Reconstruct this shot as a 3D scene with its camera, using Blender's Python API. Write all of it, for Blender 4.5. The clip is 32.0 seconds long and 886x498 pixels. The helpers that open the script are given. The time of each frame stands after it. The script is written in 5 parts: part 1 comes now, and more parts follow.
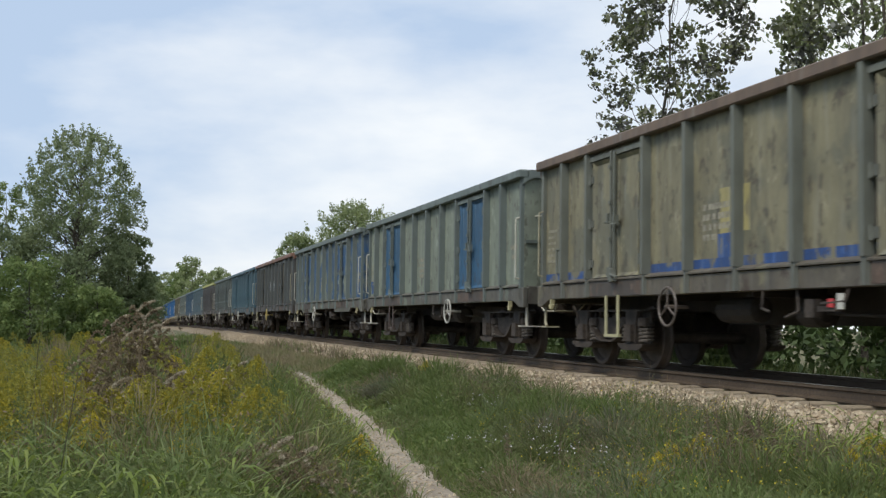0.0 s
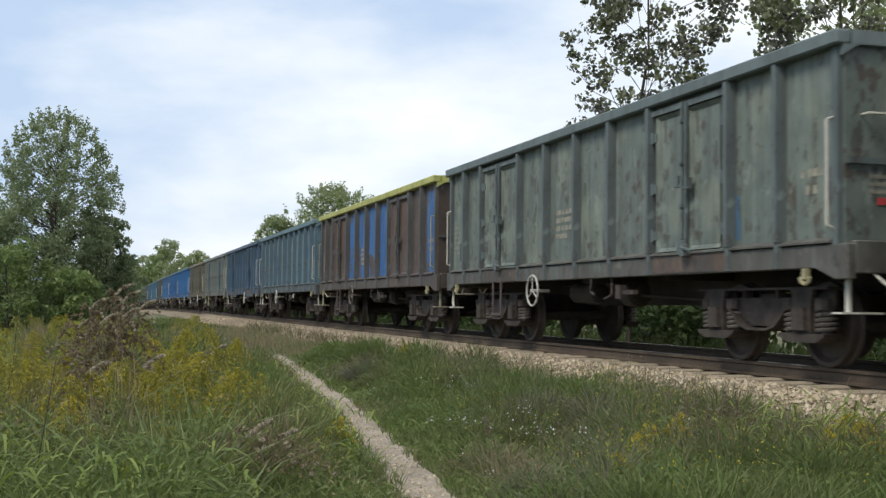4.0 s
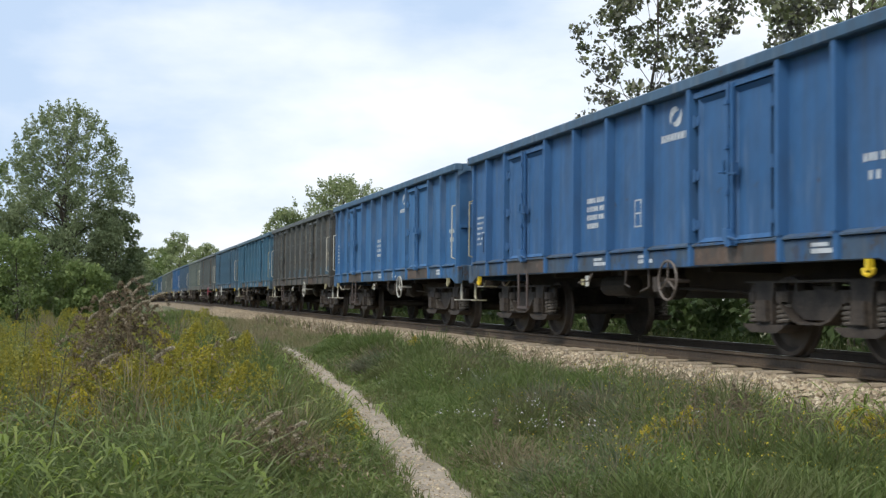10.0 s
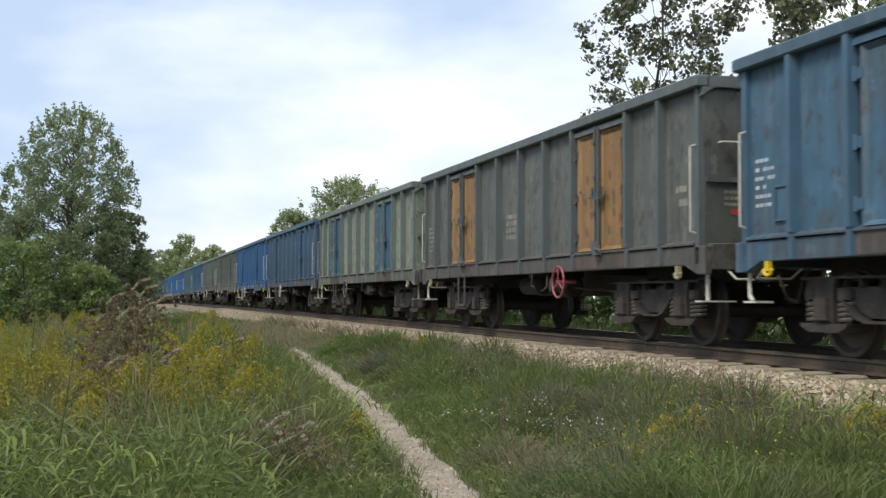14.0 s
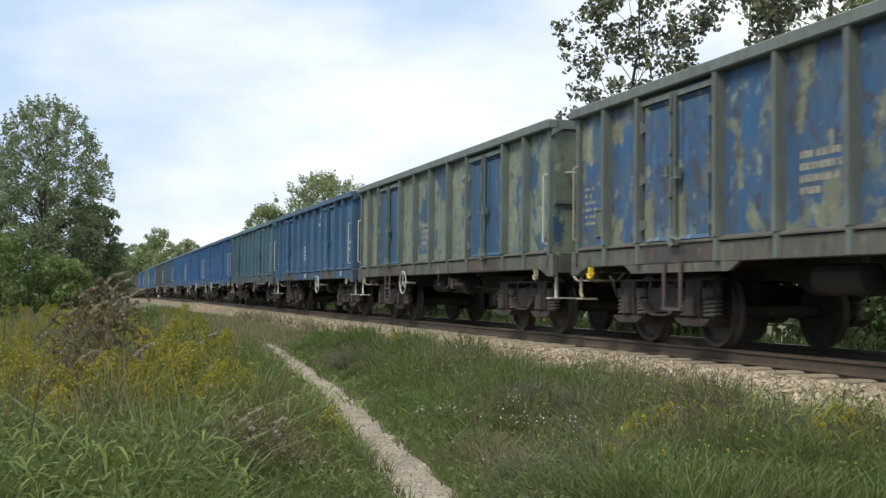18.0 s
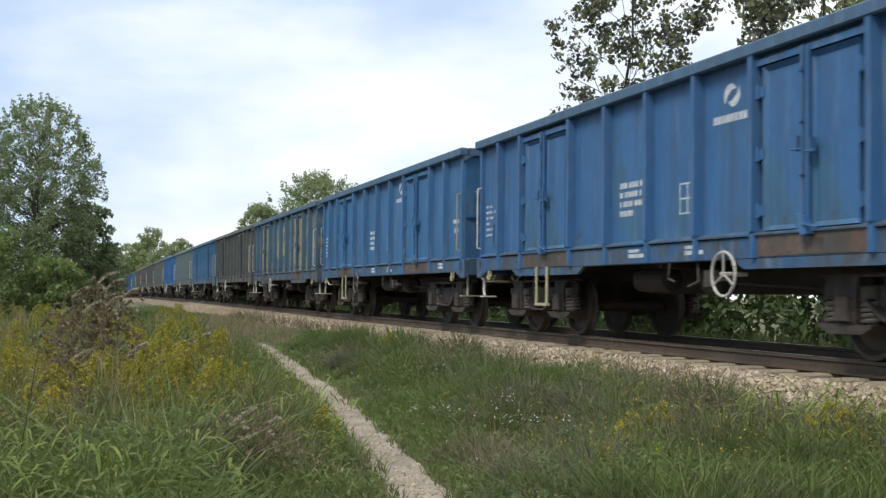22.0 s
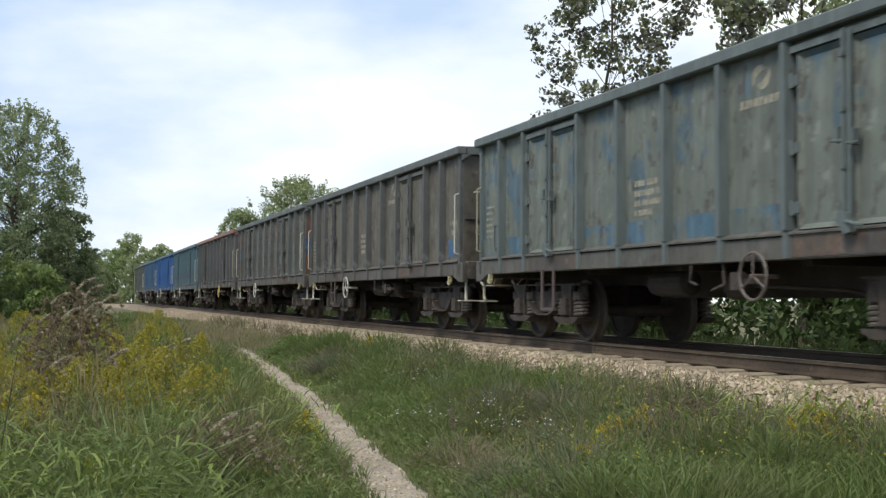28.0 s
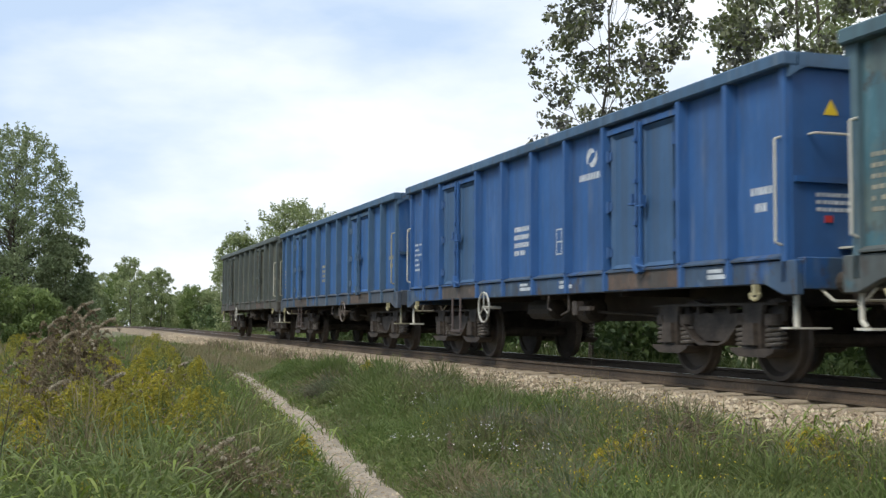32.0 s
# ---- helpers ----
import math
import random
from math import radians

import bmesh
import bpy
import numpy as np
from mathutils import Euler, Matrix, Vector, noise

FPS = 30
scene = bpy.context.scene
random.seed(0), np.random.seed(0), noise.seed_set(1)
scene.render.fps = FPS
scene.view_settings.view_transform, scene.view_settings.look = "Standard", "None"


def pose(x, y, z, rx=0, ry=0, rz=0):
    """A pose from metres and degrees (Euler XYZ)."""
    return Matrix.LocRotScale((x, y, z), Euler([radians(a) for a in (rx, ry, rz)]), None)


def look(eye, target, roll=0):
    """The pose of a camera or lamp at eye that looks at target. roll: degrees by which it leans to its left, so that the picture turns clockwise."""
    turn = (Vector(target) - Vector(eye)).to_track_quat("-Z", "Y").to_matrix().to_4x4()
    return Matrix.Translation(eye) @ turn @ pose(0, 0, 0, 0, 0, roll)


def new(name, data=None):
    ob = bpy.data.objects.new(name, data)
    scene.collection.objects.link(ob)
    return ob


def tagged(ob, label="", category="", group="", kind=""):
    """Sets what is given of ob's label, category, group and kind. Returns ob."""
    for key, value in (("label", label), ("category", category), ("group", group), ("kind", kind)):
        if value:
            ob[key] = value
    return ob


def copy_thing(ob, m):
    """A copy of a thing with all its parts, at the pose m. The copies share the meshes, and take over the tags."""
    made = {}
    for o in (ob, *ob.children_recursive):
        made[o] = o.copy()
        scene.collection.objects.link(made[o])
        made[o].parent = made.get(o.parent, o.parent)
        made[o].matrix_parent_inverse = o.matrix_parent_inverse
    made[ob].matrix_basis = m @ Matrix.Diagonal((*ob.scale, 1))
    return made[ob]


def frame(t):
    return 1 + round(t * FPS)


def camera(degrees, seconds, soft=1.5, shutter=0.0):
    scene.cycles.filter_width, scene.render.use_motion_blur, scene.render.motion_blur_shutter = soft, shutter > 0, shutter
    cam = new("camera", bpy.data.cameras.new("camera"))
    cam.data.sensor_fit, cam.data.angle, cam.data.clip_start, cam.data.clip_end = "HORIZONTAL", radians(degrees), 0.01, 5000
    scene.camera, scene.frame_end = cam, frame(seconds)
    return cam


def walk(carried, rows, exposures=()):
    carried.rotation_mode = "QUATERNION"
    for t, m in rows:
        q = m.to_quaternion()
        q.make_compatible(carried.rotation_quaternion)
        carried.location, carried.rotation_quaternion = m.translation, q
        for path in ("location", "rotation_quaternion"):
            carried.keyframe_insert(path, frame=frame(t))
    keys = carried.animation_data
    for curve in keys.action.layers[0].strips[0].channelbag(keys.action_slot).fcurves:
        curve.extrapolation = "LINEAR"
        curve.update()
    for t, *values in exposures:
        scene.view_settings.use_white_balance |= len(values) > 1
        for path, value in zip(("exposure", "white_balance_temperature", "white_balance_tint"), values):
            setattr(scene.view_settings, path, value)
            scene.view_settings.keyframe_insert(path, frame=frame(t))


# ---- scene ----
# The camera stands in the meadow beside the line and is swung a little by hand.
EYE = (0.0, 0.0, 1.35)
SWING = [
    (0, 93.823, -0.409, -15.901),
    (0.5, 93.822, -0.266, -16.085),
    (1, 93.786, -0.232, -16.285),
    (1.5, 93.722, -0.283, -16.475),
    (2, 93.619, -0.338, -16.677),
    (2.5, 93.479, -0.287, -16.839),
    (3, 93.282, -0.205, -16.906),
    (3.5, 93.105, -0.147, -16.898),
    (5.5, 92.735, -0.247, -16.840),
    (6, 92.715, -0.193, -16.896),
    (6.5, 92.687, -0.172, -16.935),
    (7, 92.646, -0.109, -16.935),
    (7.5, 92.605, -0.071, -16.918),
    (8, 92.569, -0.076, -16.869),
    (8.5, 92.547, -0.089, -16.788),
    (9, 92.529, -0.097, -16.680),
    (9.5, 92.549, -0.153, -16.574),
    (10, 92.614, -0.195, -16.453),
    (10.5, 92.698, -0.222, -16.323),
    (11, 92.796, -0.223, -16.188),
    (11.5, 92.867, -0.195, -16.105),
    (12, 92.902, -0.095, -16.077),
    (12.5, 92.882, -0.003, -16.073),
    (13, 92.812, 0.086, -16.086),
    (13.5, 92.708, 0.175, -16.098),
    (14, 92.602, 0.240, -16.132),
    (14.5, 92.502, 0.217, -16.172),
    (16.5, 92.490, -0.225, -16.900),
    (17, 92.515, -0.199, -17.060),
    (17.5, 92.489, -0.183, -17.212),
    (18, 92.438, -0.232, -17.351),
    (18.5, 92.345, -0.263, -17.481),
    (19, 92.211, -0.204, -17.556),
    (19.5, 92.096, -0.080, -17.569),
    (20, 92.061, -0.013, -17.577),
    (20.5, 92.104, -0.068, -17.605),
    (21, 92.173, -0.098, -17.628),
    (21.5, 92.265, -0.126, -17.638),
    (22, 92.405, -0.178, -17.655),
    (22.5, 92.515, -0.118, -17.683),
    (23, 92.579, -0.018, -17.715),
    (23.5, 92.590, -0.022, -17.741),
    (24, 92.581, -0.107, -17.770),
    (24.5, 92.579, -0.188, -17.827),
    (25, 92.575, -0.172, -17.896),
    (25.5, 92.569, -0.177, -17.952),
    (27.5, 92.550, 0.076, -18.379),
    (28, 92.629, 0.065, -18.572),
    (28.5, 92.708, 0.064, -18.723),
    (29, 92.774, 0.032, -18.860),
    (29.5, 92.862, 0.032, -18.953),
    (30, 93.033, 0.025, -18.980),
    (30.5, 93.231, 0.018, -18.937),
    (31, 93.409, 0.047, -18.840),
    (31.5, 93.588, 0.077, -18.757),
    (32, 93.771, 0.071, -18.681),
]
cam = camera(40.94, 32.0, soft=1.35, shutter=0.12)
walk(cam, [(t, pose(*EYE, rx, ry, rz)) for t, rx, ry, rz in SWING],
     exposures=[(0, -0.11), (2, -0.12), (4, 0.02), (6, 0.09), (16, 0.10), (32, 0.13)])

# ---- the line ----
SPEED = 16.545          # metres a second
PITCH = 14.04           # length of a wagon over its buffers
FIRST = 19.06 - 6.56    # middle of the first wagon at the start
RAIL_TOP = 0.673


def _bend():
    """The middle of the track, every half metre along it."""
    xs, ys, hs, ss = [], [], [], np.arange(-700.0, 900.0, 0.5)
    x = y = 0.0
    for s in ss:
        q = min(max(s, -60.0), 110.0)
        h = -0.000226 * q - 2.3e-7 * q * q + 1.0e-8 * q ** 3
        xs.append(x), ys.append(y), hs.append(h)
        x -= math.sin(h) * 0.5
        y += math.cos(h) * 0.5
    k = int(np.argmin(np.abs(ss)))
    xs, ys = np.array(xs), np.array(ys)
    return ss, xs - xs[k] + 8.498, ys - ys[k], np.array(hs)


BS, BX, BY, BH = _bend()


def rise(y):
    """The line and the meadow climb gently, and lie level further off."""
    y = max(-60.0, min(y, 170.0))
    return 0.0065 * (y if y < 90 else 90 + (y - 90) * (1 - (y - 90) / 160))


def on_track(s, side=0.0, up=0.0):
    """A point of the track: s metres along, side metres to the far side, up metres over the rail."""
    x, y, h = np.interp(s, BS, BX), np.interp(s, BS, BY), np.interp(s, BS, BH)
    return Vector((x + math.cos(h) * side, y + math.sin(h) * side, RAIL_TOP + rise(y) + up))


TX = [float(v) for v in np.interp(np.arange(-620.0, 880.0, 1.0), BY, BX)]


def track_x(y):
    k = min(max(y + 620.0, 0.0), 1498.0)
    i = int(k)
    return TX[i] + (TX[i + 1] - TX[i]) * (k - i)


def wagon_pose(s):
    """A wagon whose middle is s metres along: it stands on its two bogies."""
    a, b = on_track(s - 4.5), on_track(s + 4.5)
    d = b - a
    return pose(*((a + b) / 2), math.degrees(math.atan2(d.z, d.y)), 0.3, math.degrees(math.atan2(-d.x, d.y)))


def ground_z(x, y):
    u = abs(x - track_x(max(-600.0, min(y, 850.0))))
    k = min(max((5.2 - u) / 2.0, 0.0), 1.0)
    wave = 0.04 * noise.noise(Vector((x * 0.35, y * 0.35, 0))) + 0.05 * noise.noise(Vector((x * 0.09, y * 0.09, 3)))
    return rise(y) + 0.16 * k * k * (3 - 2 * k) + wave * (1 - 0.6 * k) * (1 if y < 300 else 0)


# ---- light: a high, thin overcast with blue gaps ----
world = bpy.data.worlds.new("sky")
scene.world = world
world.use_nodes = True
wn, wl = world.node_tree.nodes, world.node_tree.links
wn.clear()
SUN_UP, SUN_ROUND = radians(52), radians(245)
w_sky = wn.new("ShaderNodeTexSky")
w_sky.sky_type, w_sky.sun_disc = "NISHITA", False
w_sky.sun_elevation, w_sky.sun_rotation = SUN_UP, SUN_ROUND
w_sky.air_density, w_sky.dust_density = 1.0, 1.5
w_gain = wn.new("ShaderNodeVectorMath")
w_gain.operation = "SCALE"
w_gain.inputs["Scale"].default_value = 0.10
wl.new(w_sky.outputs[0], w_gain.inputs[0])
w_co = wn.new("ShaderNodeTexCoord")
w_map = wn.new("ShaderNodeMapping")
w_map.inputs["Scale"].default_value = (1.0, 1.0, 2.6)
w_map.inputs["Location"].default_value = (0.35, 0.1, 0.15)
wl.new(w_co.outputs["Generated"], w_map.inputs[0])
w_big = wn.new("ShaderNodeTexNoise")
w_big.inputs["Scale"].default_value, w_big.inputs["Detail"].default_value = 3.2, 6.0
w_big.inputs["Roughness"].default_value = 0.52
wl.new(w_map.outputs[0], w_big.inputs[0])
w_ramp = wn.new("ShaderNodeValToRGB")
w_ramp.color_ramp.elements[0].position, w_ramp.color_ramp.elements[1].position = 0.36, 0.68
# the cloud thickens towards the far side of the line
w_sep, w_lean, w_sum = wn.new("ShaderNodeSeparateXYZ"), wn.new("ShaderNodeMath"), wn.new("ShaderNodeMath")
w_lean.operation, w_lean.inputs[1].default_value, w_lean.inputs[2].default_value = "MULTIPLY_ADD", 0.48, -0.06
wl.new(w_co.outputs["Generated"], w_sep.inputs[0])
wl.new(w_sep.outputs[0], w_lean.inputs[0])
w_sum.operation, w_sum.inputs[1].default_value = "MULTIPLY_ADD", 0.95
wl.new(w_big.outputs["Fac"], w_sum.inputs[0])
wl.new(w_lean.outputs[0], w_sum.inputs[2])
wl.new(w_sum.outputs[0], w_ramp.inputs[0])
w_tone = wn.new("ShaderNodeMix")
w_tone.data_type = "RGBA"
w_tone.inputs[6].default_value = (0.60, 0.755, 0.985, 1)
w_tone.inputs[7].default_value = (1.20, 1.22, 1.22, 1)
wl.new(w_ramp.outputs[0], w_tone.inputs[0])
w_mix = wn.new("ShaderNodeMix")
w_mix.data_type = "RGBA"
w_mix.inputs[0].default_value = 0.85
wl.new(w_gain.outputs[0], w_mix.inputs[6])
wl.new(w_tone.outputs[2], w_mix.inputs[7])
w_bg = wn.new("ShaderNodeBackground")
w_bg.inputs[1].default_value = 1.0
w_out = wn.new("ShaderNodeOutputWorld")
wl.new(w_mix.outputs[2], w_bg.inputs[0])
wl.new(w_bg.outputs[0], w_out.inputs[0])

sun_data = bpy.data.lights.new("sun", "SUN")
sun_data.energy, sun_data.angle, sun_data.color = 3.05, radians(20), (1.0, 0.95, 0.86)
sun = new("sun", sun_data)
_d = Vector((math.sin(SUN_ROUND) * math.cos(SUN_UP), math.cos(SUN_ROUND) * math.cos(SUN_UP), math.sin(SUN_UP)))
sun.matrix_basis = look(Vector((0, 0, 40)) + _d, (0, 0, 40))


# ---- materials ----
def material(name, rough=0.8, metal=0.0):
    m = bpy.data.materials.new(name)
    m.use_nodes = True
    n, l = m.node_tree.nodes, m.node_tree.links
    b = n["Principled BSDF"]
    b.inputs["Roughness"].default_value, b.inputs["Metallic"].default_value = rough, metal
    return m, n, l, b


def noise_fac(n, l, scale, detail=4, stretch=(1, 1, 1), shift=(0, 0, 0), lo=0.35, hi=0.65, rough=0.55):
    """A cloudy 0..1 pattern in the thing's own metres."""
    co, mp, tx, mr = n.new("ShaderNodeTexCoord"), n.new("ShaderNodeMapping"), n.new("ShaderNodeTexNoise"), n.new("ShaderNodeMapRange")
    mp.inputs["Scale"].default_value, mp.inputs["Location"].default_value = stretch, shift
    tx.inputs["Scale"].default_value, tx.inputs["Detail"].default_value, tx.inputs["Roughness"].default_value = scale, detail, rough
    mr.inputs["From Min"].default_value, mr.inputs["From Max"].default_value = lo, hi
    l.new(co.outputs["Object"], mp.inputs[0])
    l.new(mp.outputs[0], tx.inputs[0])
    l.new(tx.outputs["Fac"], mr.inputs["Value"])
    return mr.outputs[0]


def blend(n, l, fac, a, b, most=1.0):
    """Colour a, and b where fac is high. a and b: a colour or a socket."""
    mx = n.new("ShaderNodeMix")
    mx.data_type = "RGBA"
    if most < 1.0:
        mu = n.new("ShaderNodeMath")
        mu.operation = "MULTIPLY"
        mu.inputs[1].default_value = most
        l.new(fac, mu.inputs[0])
        fac = mu.outputs[0]
    l.new(fac, mx.inputs[0])
    for k, c in ((6, a), (7, b)):
        if isinstance(c, tuple):
            mx.inputs[k].default_value = (*c, 1)
        else:
            l.new(c, mx.inputs[k])
    return mx.outputs[2]


def bump(n, l, b, height, strength=0.3, distance=0.01):
    bp = n.new("ShaderNodeBump")
    bp.inputs["Strength"].default_value, bp.inputs["Distance"].default_value = strength, distance
    l.new(height, bp.inputs["Height"])
    l.new(bp.outputs[0], b.inputs["Normal"])


def surface(name, a, b_col, scale=3.0, rough=0.85, metal=0.0, relief=0.3, depth=0.01, fine=40.0):
    """Two colours at two scales, with a fine relief."""
    m, n, l, b = material(name, rough, metal)
    f1, f2 = noise_fac(n, l, scale), noise_fac(n, l, fine, 3)
    c = blend(n, l, f1, a, b_col)
    c = blend(n, l, f2, c, tuple(v * 0.6 for v in a), 0.5)
    l.new(c, b.inputs["Base Color"])
    bump(n, l, b, f2, relief, depth)
    return m


def island(name, colours, rough=0.7, sheer=0.42, drift=None, reach=0.8):
    """Leaves and blades: each takes its own shade of the colours, and lets some light through."""
    m, n, l, b = material(name, rough)
    g, r = n.new("ShaderNodeNewGeometry"), n.new("ShaderNodeValToRGB")
    el = r.color_ramp.elements
    while len(el) < len(colours):
        el.new(0.5)
    for k, c in enumerate(colours):
        el[k].position, el[k].color = k / max(1, len(colours) - 1), (*c, 1)
    l.new(g.outputs["Random Per Island"], r.inputs[0])
    tint = r.outputs[0]
    if drift:
        f = noise_fac(n, l, reach, 4, (1, 0.55, 0.3), (3.1, 7.7, 0), 0.45, 0.62)
        tint = blend(n, l, f, tint, drift, 0.7)
    l.new(tint, b.inputs["Base Color"])
    if sheer:
        t, s, o = n.new("ShaderNodeBsdfTranslucent"), n.new("ShaderNodeMixShader"), n["Material Output"]
        s.inputs[0].default_value = sheer
        l.new(tint, t.inputs[0])
        l.new(b.outputs[0], s.inputs[1])
        l.new(t.outputs[0], s.inputs[2])
        l.new(s.outputs[0], o.inputs[0])
    return m


def paint(name, main, other=None, share=0.5, big=1.1, rust=0.15, dirt=0.35, seed=0, streak=0.4):
    """Old wagon paint: other colours showing through in patches, dirt runs, rust spots."""
    m, n, l, b = material(name, 0.62)
    off = (seed * 7.31, seed * 3.17, seed * 1.93)
    c = main
    fade = noise_fac(n, l, 0.55, 4, shift=off, lo=0.3, hi=0.7)
    c = blend(n, l, fade, main, tuple(min(1.0, v * 1.25 + 0.02) for v in main), 0.6)
    if other:
        mid = 0.62 - 0.24 * share
        p = noise_fac(n, l, big, 5, (1, 1, 0.75), tuple(v + 4 for v in off), mid - 0.015, mid + 0.035, 0.6)
        c = blend(n, l, p, c, other)
    mott = noise_fac(n, l, 2.7, 7, (1, 1, 0.8), tuple(v + 40 for v in off), 0.40, 0.66, 0.65)
    c = blend(n, l, mott, c, tuple(v * 0.5 + 0.008 for v in main), 0.15 + min(0.6, rust * 1.3))
    runs = noise_fac(n, l, 2.4, 4, (1, 2.6, 0.16), tuple(v + 9 for v in off), 0.42, 0.72)
    c = blend(n, l, runs, c, (0.045, 0.042, 0.038), dirt)
    pale = noise_fac(n, l, 3.1, 5, (1, 2.2, 0.22), tuple(v + 14 for v in off), 0.56, 0.74)
    c = blend(n, l, pale, c, (0.34, 0.36, 0.34), streak * 0.5)
    spots = noise_fac(n, l, 2.2, 9, (1, 1, 0.8), tuple(v + 21 for v in off), 0.655 - rust * 0.22, 0.70 - rust * 0.22, 0.74)
    c = blend(n, l, spots, c, (0.062, 0.042, 0.030), 0.8)
    if rust > 0.18:
        chips = noise_fac(n, l, 6.5, 6, (1, 1, 0.55), tuple(v + 52 for v in off), 0.60 - 0.08 * rust, 0.63 - 0.08 * rust, 0.6)
        c = blend(n, l, chips, c, (0.05, 0.038, 0.03), min(0.85, 0.3 + rust))
        worn = noise_fac(n, l, 4.2, 6, (1, 1, 0.7), tuple(v + 63 for v in off), 0.60, 0.66, 0.65)
        c = blend(n, l, worn, c, tuple(min(0.6, v * 1.5 + 0.05) for v in main), 0.5)
    l.new(c, b.inputs["Base Color"])
    dents = noise_fac(n, l, 1.2, 3, shift=tuple(v + 30 for v in off), lo=0.2, hi=0.8)
    bump(n, l, b, dents, 0.5, 0.04)
    return m


def plain(name, c, rough=0.6, metal=0.0, wear=0.35, scale=9.0):
    m, n, l, b = material(name, rough, metal)
    f = noise_fac(n, l, scale, 5, lo=0.4, hi=0.75)
    l.new(blend(n, l, f, c, tuple(v * 0.35 + 0.015 for v in c), wear), b.inputs["Base Color"])
    bump(n, l, b, f, 0.2, 0.004)
    return m


# dirty underframe steel; also the dark tone for shade in the door gaps
GRIME_AND_SHADE = surface("grimy_steel", (0.028, 0.021, 0.015), (0.05, 0.038, 0.028), 3.0, 0.8, 0.0, 0.4, 0.006, 30)
BOGIE = surface("bogie_steel", (0.028, 0.021, 0.016), (0.085, 0.066, 0.050), 4.0, 0.8, 0.0, 0.4, 0.006, 30)
SPRING = surface("spring_steel", (0.10, 0.085, 0.07), (0.20, 0.175, 0.15), 4.0, 0.7, 0.0, 0.3, 0.004, 25)
WHEEL = surface("wheel_steel", (0.06, 0.046, 0.035), (0.115, 0.09, 0.07), 3.0, 0.7, 0.2, 0.2, 0.004, 20)
PALE = plain("pale_hand_rail_paint", (0.50, 0.49, 0.43), 0.55)
CREAM = plain("cream_bracket_paint", (0.38, 0.34, 0.19), 0.6, 0.0, 0.6)
WHITE = plain("white_marking", (0.52, 0.55, 0.57), 0.7, 0.0, 0.75, 12.0)
YELLOWSIGN = plain("yellow_sign", (0.75, 0.52, 0.02), 0.5)
REDPAINT = plain("red_marking", (0.45, 0.04, 0.04), 0.5)
RAIL = surface("rusty_rail", (0.075, 0.052, 0.033), (0.115, 0.083, 0.055), 2.0, 0.75, 0.1, 0.2, 0.003, 30)
RAILHEAD = plain("polished_rail_head", (0.45, 0.43, 0.41), 0.28, 0.9, 0.15)
SLEEPER = surface("concrete_sleeper", (0.38, 0.315, 0.225), (0.27, 0.215, 0.15), 2.0, 0.9, 0.0, 0.4, 0.01, 25)
BARK = surface("bark", (0.10, 0.085, 0.065), (0.055, 0.048, 0.04), 4.0, 0.95, 0.0, 0.7, 0.02, 18)
EARTH = surface("meadow_earth", (0.09, 0.10, 0.04), (0.14, 0.115, 0.06), 0.8, 0.95, 0.0, 0.5, 0.03, 12)
DIRT = surface("trodden_dirt", (0.37, 0.315, 0.245), (0.22, 0.185, 0.14), 3.5, 0.95, 0.0, 0.6, 0.015, 22)
BALLAST = surface("ballast_bed", (0.34, 0.27, 0.175), (0.22, 0.17, 0.11), 2.0, 0.95, 0.0, 1.0, 0.05, 16)
STONE = island("crushed_stone", ((0.40, 0.325, 0.215), (0.22, 0.165, 0.11), (0.52, 0.44, 0.31), (0.30, 0.225, 0.145), (0.46, 0.39, 0.28), (0.16, 0.125, 0.09)), 0.9, 0)
GRASS = island("grass_blades", ((0.085, 0.135, 0.03), (0.13, 0.19, 0.045), (0.18, 0.24, 0.065), (0.10, 0.155, 0.042), (0.20, 0.20, 0.09)), drift=(0.15, 0.14, 0.065))
DRYGRASS = island("dry_grass_heads", ((0.22, 0.17, 0.10), (0.16, 0.12, 0.085), (0.28, 0.23, 0.14), (0.12, 0.095, 0.075)))
SAGE = island("grey_green_herbs", ((0.11, 0.14, 0.065), (0.15, 0.18, 0.085), (0.125, 0.15, 0.08), (0.17, 0.175, 0.10)), drift=(0.16, 0.145, 0.10))
HERB = island("herb_leaves", ((0.09, 0.135, 0.033), (0.15, 0.20, 0.05), (0.11, 0.15, 0.042), (0.18, 0.22, 0.065), (0.22, 0.24, 0.08)), drift=(0.10, 0.14, 0.045), reach=1.1)
YELLOW = island("goldenrod_flowers", ((0.50, 0.40, 0.02), (0.36, 0.30, 0.03), (0.58, 0.47, 0.03), (0.28, 0.25, 0.04)), 0.7, 0.3)
OCHRE = island("fading_goldenrod_flowers", ((0.33, 0.285, 0.03), (0.25, 0.235, 0.035), (0.42, 0.345, 0.025), (0.21, 0.21, 0.04)), 0.8, 0.3)
BROWNHEAD = island("dry_flower_heads", ((0.17, 0.125, 0.075), (0.24, 0.185, 0.11), (0.11, 0.085, 0.05), (0.31, 0.25, 0.16)), 0.9, 0.2)
FLUFF = island("pale_seed_fluff", ((0.46, 0.40, 0.30), (0.34, 0.29, 0.20), (0.54, 0.48, 0.37)), 0.9, 0.3)
DARKSEED = island("dark_seed_heads", ((0.18, 0.14, 0.085), (0.23, 0.185, 0.11), (0.27, 0.225, 0.135), (0.14, 0.125, 0.065)), 0.9, 0.3)
